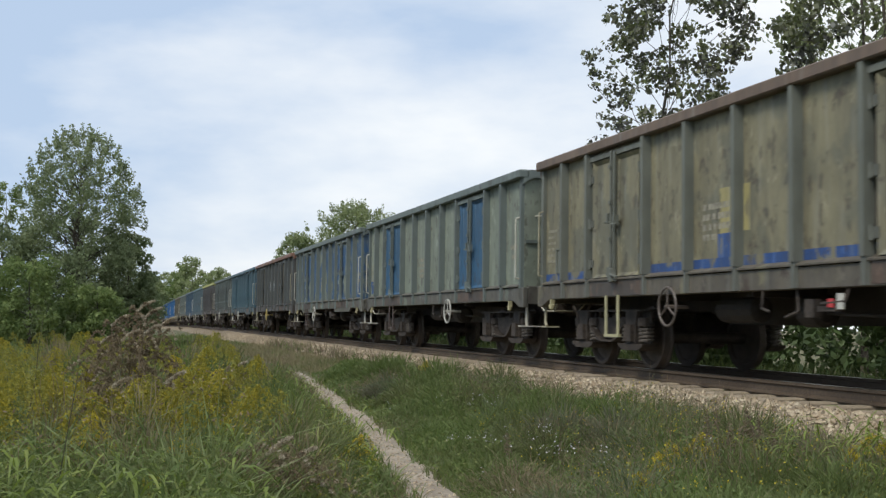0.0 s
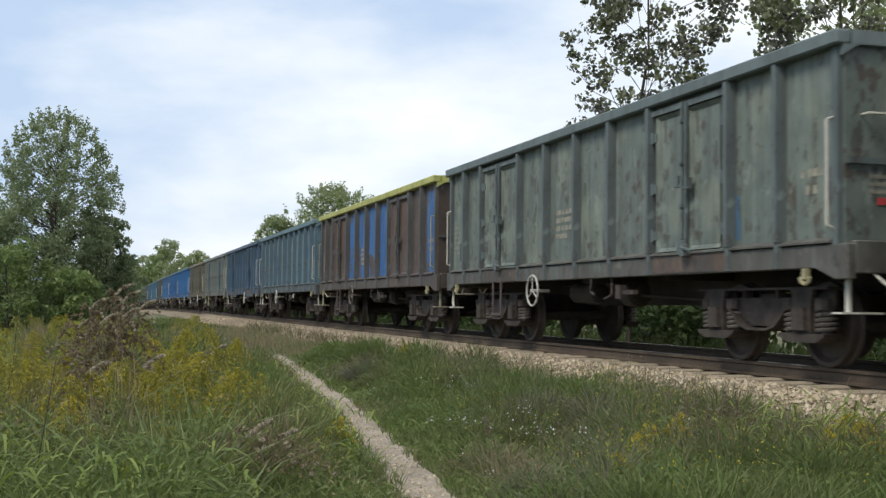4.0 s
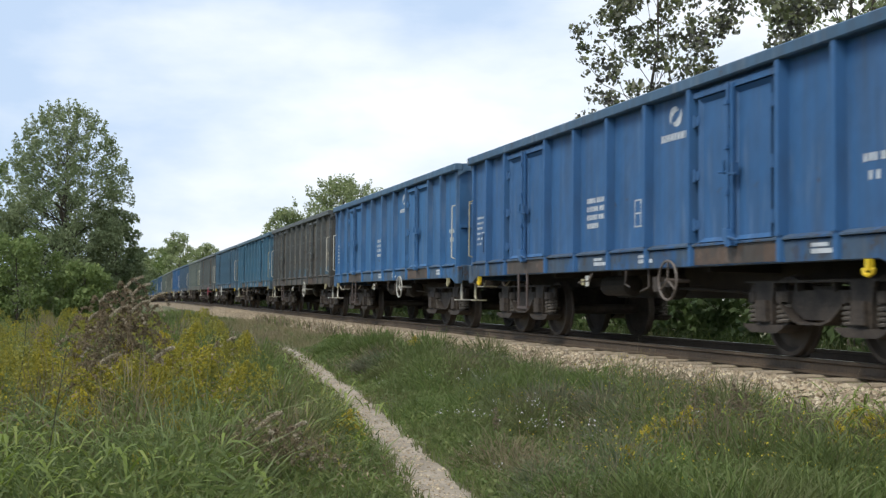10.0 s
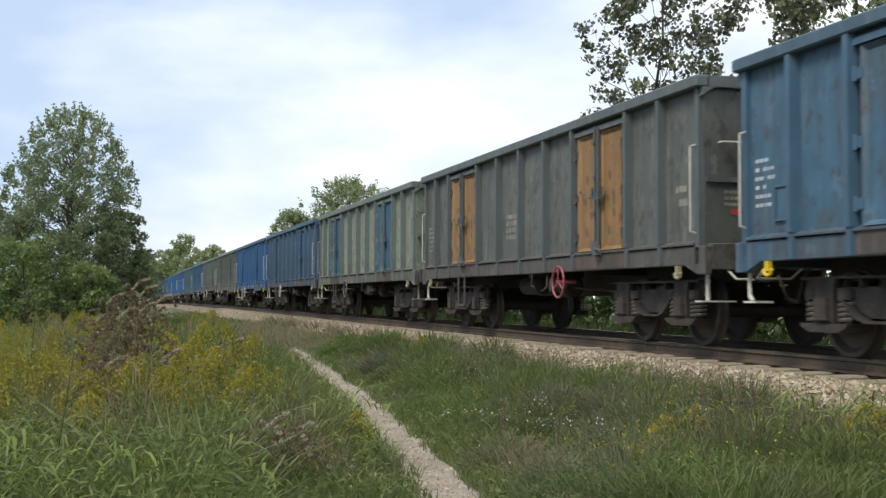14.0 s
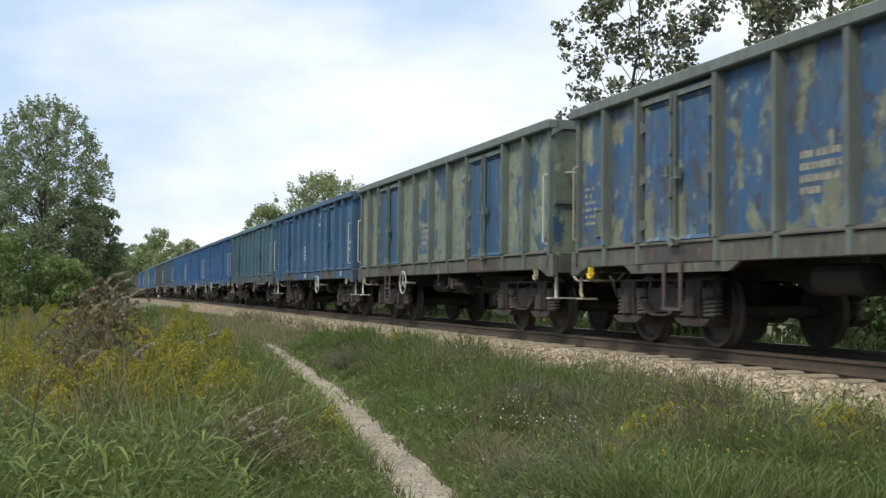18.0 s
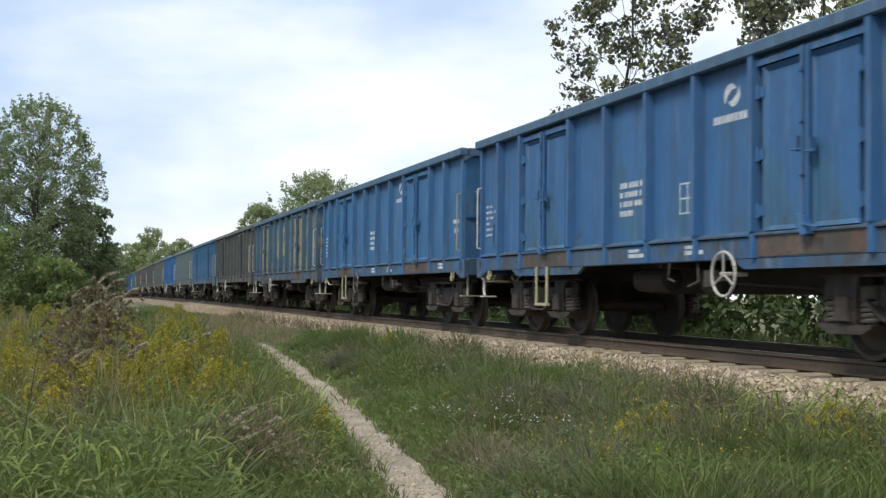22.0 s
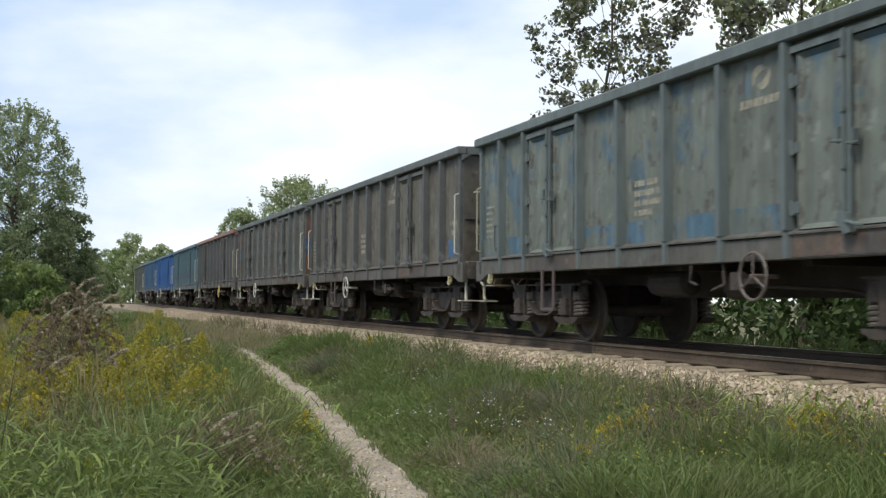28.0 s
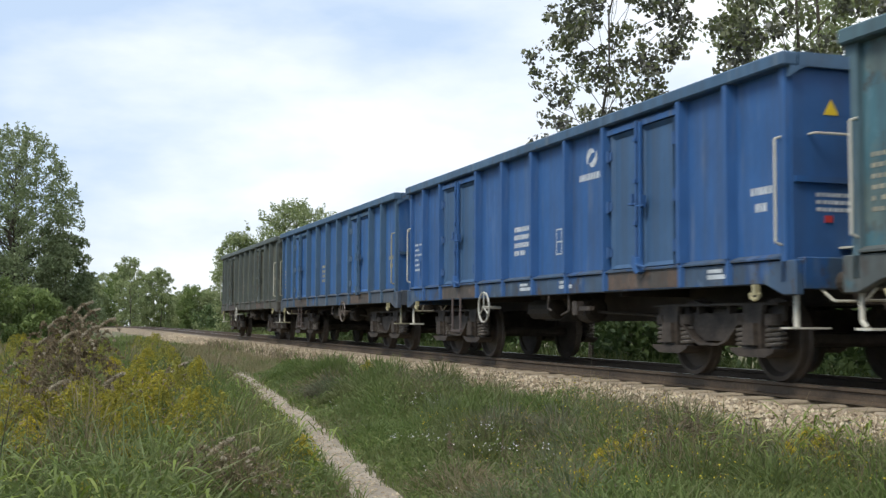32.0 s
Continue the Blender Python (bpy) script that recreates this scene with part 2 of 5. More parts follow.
FEATHER = island("feathery_dark_leaves", ((0.09, 0.13, 0.035), (0.125, 0.175, 0.045), (0.155, 0.205, 0.055), (0.10, 0.14, 0.042)), drift=(0.14, 0.14, 0.06))
LANCE = island("pale_lance_leaves", ((0.15, 0.205, 0.035), (0.20, 0.26, 0.045), (0.12, 0.17, 0.03), (0.26, 0.30, 0.07)), 0.55)
WHITEFLOWER = island("white_flowers", ((0.62, 0.60, 0.58), (0.5, 0.48, 0.5)), 0.7, 0.2)
LEAF_A = island("shrub_tree_leaves", ((0.155, 0.195, 0.09), (0.21, 0.26, 0.125), (0.31, 0.36, 0.21), (0.165, 0.21, 0.10)), drift=(0.135, 0.185, 0.08), reach=0.6)
LEAF_B = island("poplar_leaves", ((0.085, 0.08, 0.075), (0.11, 0.115, 0.085), (0.10, 0.095, 0.09), (0.15, 0.175, 0.06), (0.24, 0.24, 0.22)), 0.5, 0.3, drift=(0.14, 0.165, 0.05), reach=0.9)
# pale willow green, lightened further so the colour carries the distance haze
LEAF_C = island("bright_willow_leaves", ((0.22, 0.275, 0.12), (0.28, 0.33, 0.15), (0.17, 0.22, 0.10), (0.34, 0.37, 0.19)))
LEAF_D = island("undergrowth_leaves", ((0.12, 0.175, 0.055), (0.17, 0.23, 0.07), (0.13, 0.185, 0.06), (0.22, 0.28, 0.09)))

# undergrowth leaves again at about half tone: the trees' shade is in the colour
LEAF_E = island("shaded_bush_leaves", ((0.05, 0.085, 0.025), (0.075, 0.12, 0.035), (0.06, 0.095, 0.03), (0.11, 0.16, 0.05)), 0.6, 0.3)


# ---- tools for building ----
def part(name, bm, mat, parent, label="", bevel=0.0):
    """Links a bmesh as one mesh object under a thing or a part."""
    if bevel:
        bmesh.ops.bevel(bm, geom=[e for e in bm.edges if e.calc_face_angle(0) > 0.9], offset=bevel, segments=1, affect="EDGES")
    me = bpy.data.meshes.new(name)
    bm.to_mesh(me)
    bm.free()
    if mat:
        me.materials.append(mat)
    ob = new(name, me)
    if parent:
        ob.parent = parent
    if label:
        tagged(ob, label)
    return ob


def again(ob, loc, parent=None, turn=None):
    """The same piece once more, on the same mesh."""
    o = new(ob.name.split(".")[0], ob.data)
    o.parent = parent or ob.parent
    o.location = loc
    if turn:
        o.rotation_euler = turn
    if "label" in ob:
        tagged(o, ob["label"])
    return o


def box(bm, x0, x1, y0, y1, z0, z1):
    m = Matrix.Translation(((x0 + x1) / 2, (y0 + y1) / 2, (z0 + z1) / 2)) @ Matrix.Diagonal((abs(x1 - x0), abs(y1 - y0), abs(z1 - z0), 1))
    bmesh.ops.create_cube(bm, size=1, matrix=m)
    return bm


def rod(bm, a, b, r, seg=6, r2=None):
    a, b = Vector(a), Vector(b)
    d = b - a
    m = Matrix.Translation((a + b) / 2) @ d.to_track_quat("Z", "Y").to_matrix().to_4x4()
    bmesh.ops.create_cone(bm, cap_ends=True, segments=seg, radius1=r, radius2=r if r2 is None else r2, depth=d.length, matrix=m)
    return bm


def pipe(bm, pts, r, seg=6):
    for a, b in zip(pts, pts[1:]):
        rod(bm, a, b, r, seg)
    return bm


def prism(bm, pts, axis, a, b):
    """A flat outline (two coordinates a point), drawn out along an axis from a to b."""
    def at(p, h):
        return {"x": (h, p[0], p[1]), "y": (p[0], h, p[1]), "z": (p[0], p[1], h)}[axis]
    lo, hi = [bm.verts.new(at(p, a)) for p in pts], [bm.verts.new(at(p, b)) for p in pts]
    n = len(pts)
    fs = [bm.faces.new(lo), bm.faces.new(hi[::-1])]
    for i in range(n):
        fs.append(bm.faces.new((lo[i], hi[i], hi[(i + 1) % n], lo[(i + 1) % n])))
    bmesh.ops.recalc_face_normals(bm, faces=fs)
    return bm


def lathe(bm, profile, seg=20, axis="x", at=(0, 0, 0)):
    """Turns a profile of (along, radius) round an axis."""
    rings = []
    for h, r in profile:
        ring = []
        for k in range(seg):
            a = 2 * math.pi * k / seg
            c, s = r * math.cos(a), r * math.sin(a)
            p = {"x": (h, c, s), "y": (c, h, s), "z": (c, s, h)}[axis]
            ring.append(bm.verts.new(Vector(p) + Vector(at)))
        rings.append(ring)
    fs = []
    for A, B in zip(rings, rings[1:]):
        for k in range(seg):
            fs.append(bm.faces.new((A[k], A[(k + 1) % seg], B[(k + 1) % seg], B[k])))
    fs += [bm.faces.new(rings[0][::-1]), bm.faces.new(rings[-1])]
    bmesh.ops.recalc_face_normals(bm, faces=fs)
    return bm


def ring(bm, centre, radius, tube, axis="x", seg=16, around=6):
    for i in range(seg):
        a, b = 2 * math.pi * i / seg, 2 * math.pi * (i + 1) / seg
        def p(t):
            c, s = radius * math.cos(t), radius * math.sin(t)
            return Vector(centre) + Vector({"x": (0, c, s), "y": (c, 0, s), "z": (c, s, 0)}[axis])
        rod(bm, p(a), p(b), tube, around)
    return bm


def mesh_of(name, verts, faces, mat, parent=None):
    me = bpy.data.meshes.new(name)
    me.from_pydata(verts, [], faces)
    me.materials.append(mat)
    ob = new(name, me)
    if parent:
        ob.parent = parent
    return ob


# ---- the ground ----
def grid_sheet(name, xs, ys, zf, mat):
    verts = [(x, y, zf(x, y)) for y in ys for x in xs]
    w = len(xs)
    faces = [(j * w + i, j * w + i + 1, (j + 1) * w + i + 1, (j + 1) * w + i) for j in range(len(ys) - 1) for i in range(w - 1)]
    return mesh_of(name, verts, faces, mat)


def steps(*spans):
    out = []
    for a, b, d in spans:
        out += list(np.arange(a, b, d))
    return [float(v) for v in out]


gx = steps((-3000, -300, 450), (-300, -40, 26), (-40, -8, 4), (-8, 24, 0.5), (24, 60, 4), (60, 300, 24), (300, 3001, 450))
gy = steps((-900, -60, 120), (-60, 0, 6), (0, 60, 0.6), (60, 150, 3), (150, 400, 25), (400, 3800, 400))
ground = grid_sheet("ground", gx, gy, ground_z, EARTH)
tagged(ground, "green summer meadow of grass and bare soil beside the railway", "meadow", kind="structure")


rg_s = random.Random(2)


# ballast, sleepers, rails
def strip(name, s0, s1, ds, profile, mat, wobble=0.0):
    """A profile of (side, up) laid along the track."""
    ss = np.arange(s0, s1 + 0.01, ds)
    verts, w = [], len(profile)
    for s in ss:
        for k, (a, b) in enumerate(profile):
            j = wobble * noise.noise(Vector((s * 1.7, a * 2, 5))) if 0 < k < w - 1 else 0
            verts.append(on_track(float(s), a + j, b + j * 0.4))
    faces = [(j * w + i, (j + 1) * w + i, (j + 1) * w + i + 1, j * w + i + 1) for j in range(len(ss) - 1) for i in range(w - 1)]
    return mesh_of(name, verts, faces, mat)


bed = strip("ballast_bed", -70, 320, 0.5, [(2.75, -0.62), (2.35, -0.42), (1.75, -0.21), (1.3, -0.205), (0.9, -0.235), (0, -0.24), (-0.9, -0.235), (-1.3, -0.205), (-1.75, -0.21), (-2.35, -0.42), (-2.75, -0.62)], BALLAST, 0.06)
tagged(bed, "pale brown crushed stone bed under the railway track", "ballast", kind="structure")
RAILSHAPE = [(-0.036, 0), (-0.036, -0.035), (-0.01, -0.05), (-0.01, -0.125), (-0.07, -0.145), (-0.07, -0.16), (0.07, -0.16), (0.07, -0.145), (0.01, -0.125), (0.01, -0.05), (0.036, -0.035), (0.036, 0)]
for sd in (-0.755, 0.755):
    r = strip("rail", -70, 320, 2.0, [(sd + a, b - 0.002) for a, b in RAILSHAPE], RAIL)
    tagged(r, "rust-brown steel rail with a polished running head", "rail", "rails of the line", "structure")
    h = strip("rail_head", -70, 320, 2.0, [(sd + 0.03, 0.0), (sd - 0.03, 0.0)], RAILHEAD)
    h.parent = r

# sleepers
bm = box(bmesh.new(), -1.30, 1.30, -0.125, 0.125, -0.35, -0.165)
sleeper = part("sleeper", bm, SLEEPER, None, bevel=0.02)
tagged(sleeper, "pale weathered concrete sleeper sunk in the ballast", "sleeper", "sleepers of the line")
first_sleeper = True
for i in range(130):
    s = 4.0 + 0.62 * i
    p, q = on_track(s), on_track(s + 0.5)
    m = pose(p.x, p.y, p.z - 0.012 + 0.02 * rg_s.random(), 0, 0, math.degrees(math.atan2(-(q.x - p.x), q.y - p.y)) + rg_s.uniform(-0.6, 0.6))
    if first_sleeper:
        sleeper.matrix_basis, first_sleeper = m, False
    else:
        copy_thing(sleeper, m)

# stones on the near shoulder
rng = np.random.default_rng(3)
vs, fs = [], []
ROCK = np.array([(1, 0, 0), (-1, 0, 0), (0, 1, 0), (0, -1, 0), (0, 0, 1), (0, 0, -1)], float)
ROCKF = [(0, 2, 4), (2, 1, 4), (1, 3, 4), (3, 0, 4), (2, 0, 5), (1, 2, 5), (3, 1, 5), (0, 3, 5)]
for i in range(34000):
    s = 7 + 68 * rng.random() ** 1.7
    a = -1.2 - 1.5 * rng.random() ** 0.9 if rng.random() < 0.85 else -1.3 + 2.6 * rng.random()
    b = -0.21 if a > -1.75 else (-0.21 - (-1.75 - a) / 0.6 * 0.21 if a > -2.35 else -0.42 - (-2.35 - a) * 0.5)
    if a > -1.2:
        b = -0.235
    p = on_track(s, a, b + 0.005)
    size = 0.013 + 0.034 * rng.random() ** 2.2
    pts = ROCK * size * rng.uniform(0.6, 1.35, (6, 1)) + rng.normal(0, size * 0.28, (6, 3))
    ang = rng.random() * 6.28
    c, sn = math.cos(ang), math.sin(ang)
    n0 = len(vs)
    for q in pts:
        vs.append((p.x + q[0] * c - q[1] * sn, p.y + q[0] * sn + q[1] * c, p.z + q[2] * 0.8))
    fs += [tuple(n0 + k for k in f) for f in ROCKF]
stones = mesh_of("ballast_stones", vs, fs, STONE)
tagged(stones, "loose beige and brown crushed stones on the shoulder of the track", "ballast", kind="stuff")

# trodden footpath
PATH = [(1.5, 3.5), (2.05, 6.5), (2.24, 7.7), (2.35, 8.4), (2.54, 10.0), (2.70, 11.1), (2.86, 12.2), (3.08, 13.8), (3.31, 15.7), (3.58, 18.9), (3.95, 22.9), (4.33, 27.3), (4.55, 33), (4.7, 40), (4.75, 44)]
_py, _px = [p[1] for p in PATH], [p[0] for p in PATH]


PX = [float(v) for v in np.interp(np.arange(0.0, 90.0, 0.25), _py, _px)]


def path_x(y):
    k = min(max(y * 4.0, 0.0), 357.0)
    i = int(k)
    return PX[i] + (PX[i + 1] - PX[i]) * (k - i)


pv, pf = [], []
pys = np.arange(3.5, 28.6, 0.25)
for j, y in enumerate(pys):
    y = float(y)
    mid = sum(path_x(y + d) for d in (-1.5, -0.75, 0, 0.75, 1.5)) / 5 + 0.05 * noise.noise(Vector((y * 0.9, 0, 8)))
    wl_ = 0.175 + 0.10 * noise.noise(Vector((y * 1.3, 2, 1))) - 0.10 * max(0, (y - 20) / 8)
    wr_ = 0.225 + 0.12 * noise.noise(Vector((y * 1.3, 7, 1))) - 0.10 * max(0, (y - 20) / 8)
    for k, x in enumerate((mid - wl_, mid - wl_ * 0.4, mid + wr_ * 0.4, mid + wr_)):
        pv.append((x, y, ground_z(x, y) + (0.004 if k in (0, 3) else 0.006)))
    if j:
        pf += [((j - 1) * 4 + k, (j - 1) * 4 + k + 1, j * 4 + k + 1, j * 4 + k) for k in range(3)]
footpath = mesh_of("footpath", pv, pf, DIRT)
vs, fs = [], []
for i in range(2600):
    y = 6 + 18 * rng.random() ** 1.5
    x = path_x(y) + rng.normal(0, 0.12)
    size = 0.005 + 0.012 * rng.random() ** 2
    pts = ROCK * size * rng.uniform(0.6, 1.35, (6, 1)) + rng.normal(0, size * 0.28, (6, 3))
    n0, z = len(vs), ground_z(x, y) + 0.008
    vs += [(x + q[0], y + q[1], z + q[2] * 0.7) for q in pts]
    fs += [tuple(n0 + k for k in f) for f in ROCKF]
tagged(mesh_of("path_pebbles", vs, fs, STONE), "small pale pebbles on the dirt path", "pebbles", kind="stuff")
tagged(footpath, "narrow trodden path of pale dry dirt through the grass", "path", kind="structure")


# ---- wagons ----
SILLRUST = paint("rusty_door_step", (0.10, 0.062, 0.04), (0.07, 0.06, 0.05), 0.5, 1.5, 0.3, 0.5, 5)
P_SILL, P_BODY, P_RIB, P_DOOR, P_CAP, P_RAIL, P_WHEEL, P_LADDER, P_HOOK = [bpy.data.materials.new(k) for k in ("sill_paint", "body_paint", "rib_paint", "door_paint", "rim_paint", "rail_paint", "hand_wheel_paint", "ladder_paint", "hook_paint")]


def wagon_side(root, sg, doors):
    """One long side. sg: -1 the side by the meadow, 1 the far side."""
    def bx(bm, a, b, y0, y1, z0, z1):
        return box(bm, sg * a, sg * b, y0, y1, z0, z1)
    part("side_panel", bx(bmesh.new(), 1.37, 1.40, -6.5, 6.5, 1.28, 3.23), P_BODY, root)
    bm = bx(bmesh.new(), 1.30, 1.455, -6.52, 6.52, 1.04, 1.27)
    part("side_sill", bm, P_SILL, root, bevel=0.008)
    part("top_rim", bx(bmesh.new(), 1.36, 1.535, -6.60, 6.60, 3.225, 3.375), P_CAP, root, bevel=0.018)
    ys = (-5.47, -4.45, -2.46, -1.23, 0.0, 1.23, 2.46, 4.45, 5.47) if doors else tuple(-5.85 + 1.17 * k for k in range(11))
    bm = bmesh.new()
    prism(bm, [(sg * 1.40, -0.062), (sg * 1.52, -0.04), (sg * 1.52, 0.04), (sg * 1.40, 0.062)], "z", 1.33, 3.225)
    prism(bm, [(sg * 1.455, -0.05), (sg * 1.50, -0.036), (sg * 1.50, 0.036), (sg * 1.455, 0.05)], "z", 1.05, 1.33)
    rib = part("rib", bm, P_RIB, root)
    rib.location = (0, ys[0], 0)
    for y in ys[1:]:
        again(rib, (0, y, 0))
    bm = prism(bmesh.new(), [(sg * 1.40, 1.275), (sg * 1.485, 1.285), (sg * 1.485, 1.305), (sg * 1.40, 1.345)], "y", -6.40, 6.40)
    part("floor_ledge", bm, P_SILL, root)
    bm = prism(bmesh.new(), [(sg * 1.38, -0.06), (sg * 1.46, -0.05), (sg * 1.46, 0.05), (sg * 1.38, 0.07)], "z", 1.05, 3.225)
    cp = part("corner_post", bm, P_RIB, root)
    cp.location = (0, -6.46, 0)
    again(cp, (0, 6.46, 0), None, (0, 0, 0))
    if doors:
        leaf = None
        hinge = bar = None
        for yc in (-3.455, 3.455):
            bm = bx(bmesh.new(), 1.402, 1.475, yc - 0.93, yc + 0.93, 3.10, 3.17)
            part("door_lintel", bm, P_RIB, root)
            if sg < 0:
                part("door_step", bx(bmesh.new(), 1.44, 1.462, yc - 0.92, yc + 0.92, 1.06, 1.29), SILLRUST, root)
            # added dark sheet behind the leaves: paints the shade in the gaps round them
            part("door_recess", bx(bmesh.new(), 1.3995, 1.4025, yc - 0.93, yc + 0.93, 1.30, 3.10), GRIME_AND_SHADE, root)
            for e in (-1, 1):
                if leaf is None:
                    leaf = one = part("door", _leaf_bm(sg), P_DOOR, root)
                    one.location = (0, yc + e * 0.415, 0)
                else:
                    one = again(leaf, (0, yc + e * 0.415, 0))
                if sg < 0:
                    for z in (1.55, 2.15, 2.82):
                        if hinge is None:
                            hb = bx(bmesh.new(), 1.41, 1.47, -0.075, 0.075, -0.055, 0.055)
                            rod(hb, (sg * 1.475, 0.02, -0.075), (sg * 1.475, 0.02, 0.075), 0.026)
                            bx(hb, 1.40, 1.46, -0.075, 0.075, -0.012, 0.012)
                            hinge = part("hinge", hb, P_RIB, one)
                            hinge.location = (0, e * 0.455, z)
                        else:
                            again(hinge, (0, e * 0.455, z), one)
                if e < 0:
                    if bar is None:
                        bb = bx(bmesh.new(), 1.47, 1.505, -0.055, 0.0, 1.33, 3.14)
                        rod(bb, (sg * 1.515, 0.03, 1.26), (sg * 1.515, 0.03, 3.16), 0.022, 8)
                        for z in (1.42, 1.85, 2.38, 2.9):
                            bx(bb, 1.47, 1.55, -0.005, 0.065, z, z + 0.05)
                        for y, z in ((-0.12, 2.06), (0.10, 2.10)):
                            bx(bb, 1.47, 1.55, y - 0.025, y + 0.025, z, z + 0.15)
                            rod(bb, (sg * 1.52, y - 0.05, z + 0.02), (sg * 1.56, y + 0.05, z + 0.02), 0.014)
                        prism(bb, [(-0.10, 1.26), (-0.02, 1.24), (0.10, 1.36), (0.07, 1.47), (-0.04, 1.44)], "x", sg * 1.47, sg * 1.56)
                        rod(bb, (sg * 1.56, -0.04, 1.36), (sg * 1.57, -0.30, 1.31), 0.016)
                        bar = part("lock_bar", bb, P_RIB, one)
                        bar.location = (0, 0.415, 0)
                    else:
                        again(bar, (0, 0.415, 0), one)
    elif sg < 0:
        bm = bmesh.new()
        for y0, y1, z0, z1 in ((4.76, 5.32, 2.18, 2.26), (4.76, 4.83, 1.5, 2.18), (5.25, 5.32, 1.5, 2.18), (4.76, 5.32, 1.42, 1.5)):
            bx(bm, 1.40, 1.46, y0, y1, z0, z1)
        part("hatch_frame", bm, P_RIB, root)
        bm = bx(bmesh.new(), 1.40, 1.425, 4.84, 5.24, 1.51, 2.17)
        ring(bm, (sg * 1.43, 5.04, 1.98), 0.09, 0.012, "x", 14, 5)
        part("hatch", bm, P_DOOR, root)
    if sg < 0:
        # a framed plate in the last bay
        bm = bx(bmesh.new(), 1.40, 1.415, 5.60, 5.86, 1.50, 1.84)
        for y0, y1, z0, z1 in ((5.57, 5.60, 1.47, 1.87), (5.86, 5.89, 1.47, 1.87), (5.60, 5.86, 1.47, 1.50), (5.60, 5.86, 1.84, 1.87)):
            bx(bm, 1.40, 1.432, y0, y1, z0, z1)
        part("label_frame", bm, P_RIB, root)


def _leaf_bm(sg):
    bm = box(bmesh.new(), sg * 1.403, sg * 1.468, -0.395, 0.395, 1.33, 3.08)
    front = [f for f in bm.faces if f.normal.x * sg > 0.9 or (f.calc_center_median().x * sg > 1.46)]
    bmesh.ops.inset_region(bm, faces=front, thickness=0.075)
    bmesh.ops.translate(bm, verts=front[0].verts, vec=(-sg * 0.045, 0, 0))
    return bm


def wagon_end(root, e):
    """One end. e: 1 the rear, -1 the front."""
    part("end_panel", box(bmesh.new(), -1.40, 1.40, e * 6.50, e * 6.535, 1.1, 3.23), P_BODY, root)
    bm = box(bmesh.new(), -1.355, 1.355, e * 6.44, e * 6.605, 3.23, 3.372)
    for sg in (-1, 1):
        prism(bm, [(sg * 1.45, 3.23), (sg * 1.24, 3.23), (sg * 1.34, 3.19), (sg * 1.45, 3.12)], "y", e * 6.522, e * 6.60)
    part("end_rim", bm, P_CAP, root)
    bm = box(bmesh.new(), -0.06, 0.06, e * 6.536, e * 6.60, 1.2, 3.21)
    post = part("end_post", bm, P_RIB, root)
    post.location = (-0.30, 0, 0)
    again(post, (0.30, 0, 0))
    part("end_rail", box(bmesh.new(), -1.38, 1.38, e * 6.537, e * 6.57, 2.06, 2.12), P_RIB, root)
    bm = box(bmesh.new(), -1.36, 1.36, e * 6.54, e * 6.66, 0.98, 1.30)
    for sg in (-1, 1):
        prism(bm, [(e * 6.66, 1.27), (e * 6.66, 0.92), (e * 6.45, 0.92), (e * 6.10, 1.04), (e * 6.10, 1.27)], "x", sg * 1.365, sg * 1.46)
    part("headstock", bm, P_SILL, root, bevel=0.01)
    bm = lathe(bmesh.new(), [(e * 6.66, 0.12), (e * 6.68, 0.12), (e * 6.70, 0.10), (e * 6.88, 0.10), (e * 6.88, 0.075), (e * 6.98, 0.075)], 14, "y")
    buf = part("buffer", bm, GRIME_AND_SHADE, root)
    buf.location = (-0.875, 0, 1.05)
    b2 = again(buf, (0.875, 0, 1.05))
    bm = lathe(bmesh.new(), [(e * 6.98, 0.06), (e * 6.985, 0.225), (e * 7.005, 0.225), (e * 7.018, 0.10)], 16, "y")
    hd = part("buffer_head", bm, GRIME_AND_SHADE, buf)
    again(hd, (0, 0, 0), b2)
    bm = box(bmesh.new(), -0.04, 0.04, e * 6.66, e * 6.92, 0.98, 1.10)
    pipe(bm, [(0.03, e * 6.88, 1.0), (0.03, e * 6.95, 0.78), (0.03, e * 7.0, 0.72)], 0.025)
    part("coupler", bm, GRIME_AND_SHADE, root)
    # hose, hanging steps at the corners, grab irons
    bm = pipe(bmesh.new(), [(-0.5, e * 6.62, 0.98), (-0.5, e * 6.78, 0.85), (-0.48, e * 6.9, 0.62), (-0.4, e * 7.0, 0.58)], 0.022)
    part("brake_hose", bm, GRIME_AND_SHADE, root)
    for sg in (-1, 1):
        bm = bmesh.new()
        if e < 0:
            box(bm, sg * 1.305, sg * 1.335, e * 6.44, e * 6.50, 0.60, 1.0)
            box(bm, sg * 0.98, sg * 1.45, e * 6.38, e * 6.56, 0.58, 0.60)
        else:
            pipe(bm, [(sg * 1.36, e * 6.50, 1.05), (sg * 1.36, e * 6.52, 0.80), (sg * 1.37, e * 6.50, 0.66), (sg * 1.38, e * 6.42, 0.60)], 0.024)
            box(bm, sg * 1.22, sg * 1.45, e * 6.26, e * 6.50, 0.575, 0.60)
        part("shunter_step", bm, P_RAIL, root)
    bm = pipe(bmesh.new(), [(-1.12, e * 6.60, 0.98), (-1.10, e * 6.78, 0.86), (-0.66, e * 6.78, 0.86), (-0.62, e * 6.60, 0.98)], 0.014)
    part("coupling_handle", bm, P_RAIL, root)
    bm = pipe(bmesh.new(), [(-1.44, e * 6.43, 1.42), (-1.53, e * 6.43, 1.45), (-1.53, e * 6.43, 2.50), (-1.44, e * 6.43, 2.53)], 0.0145)
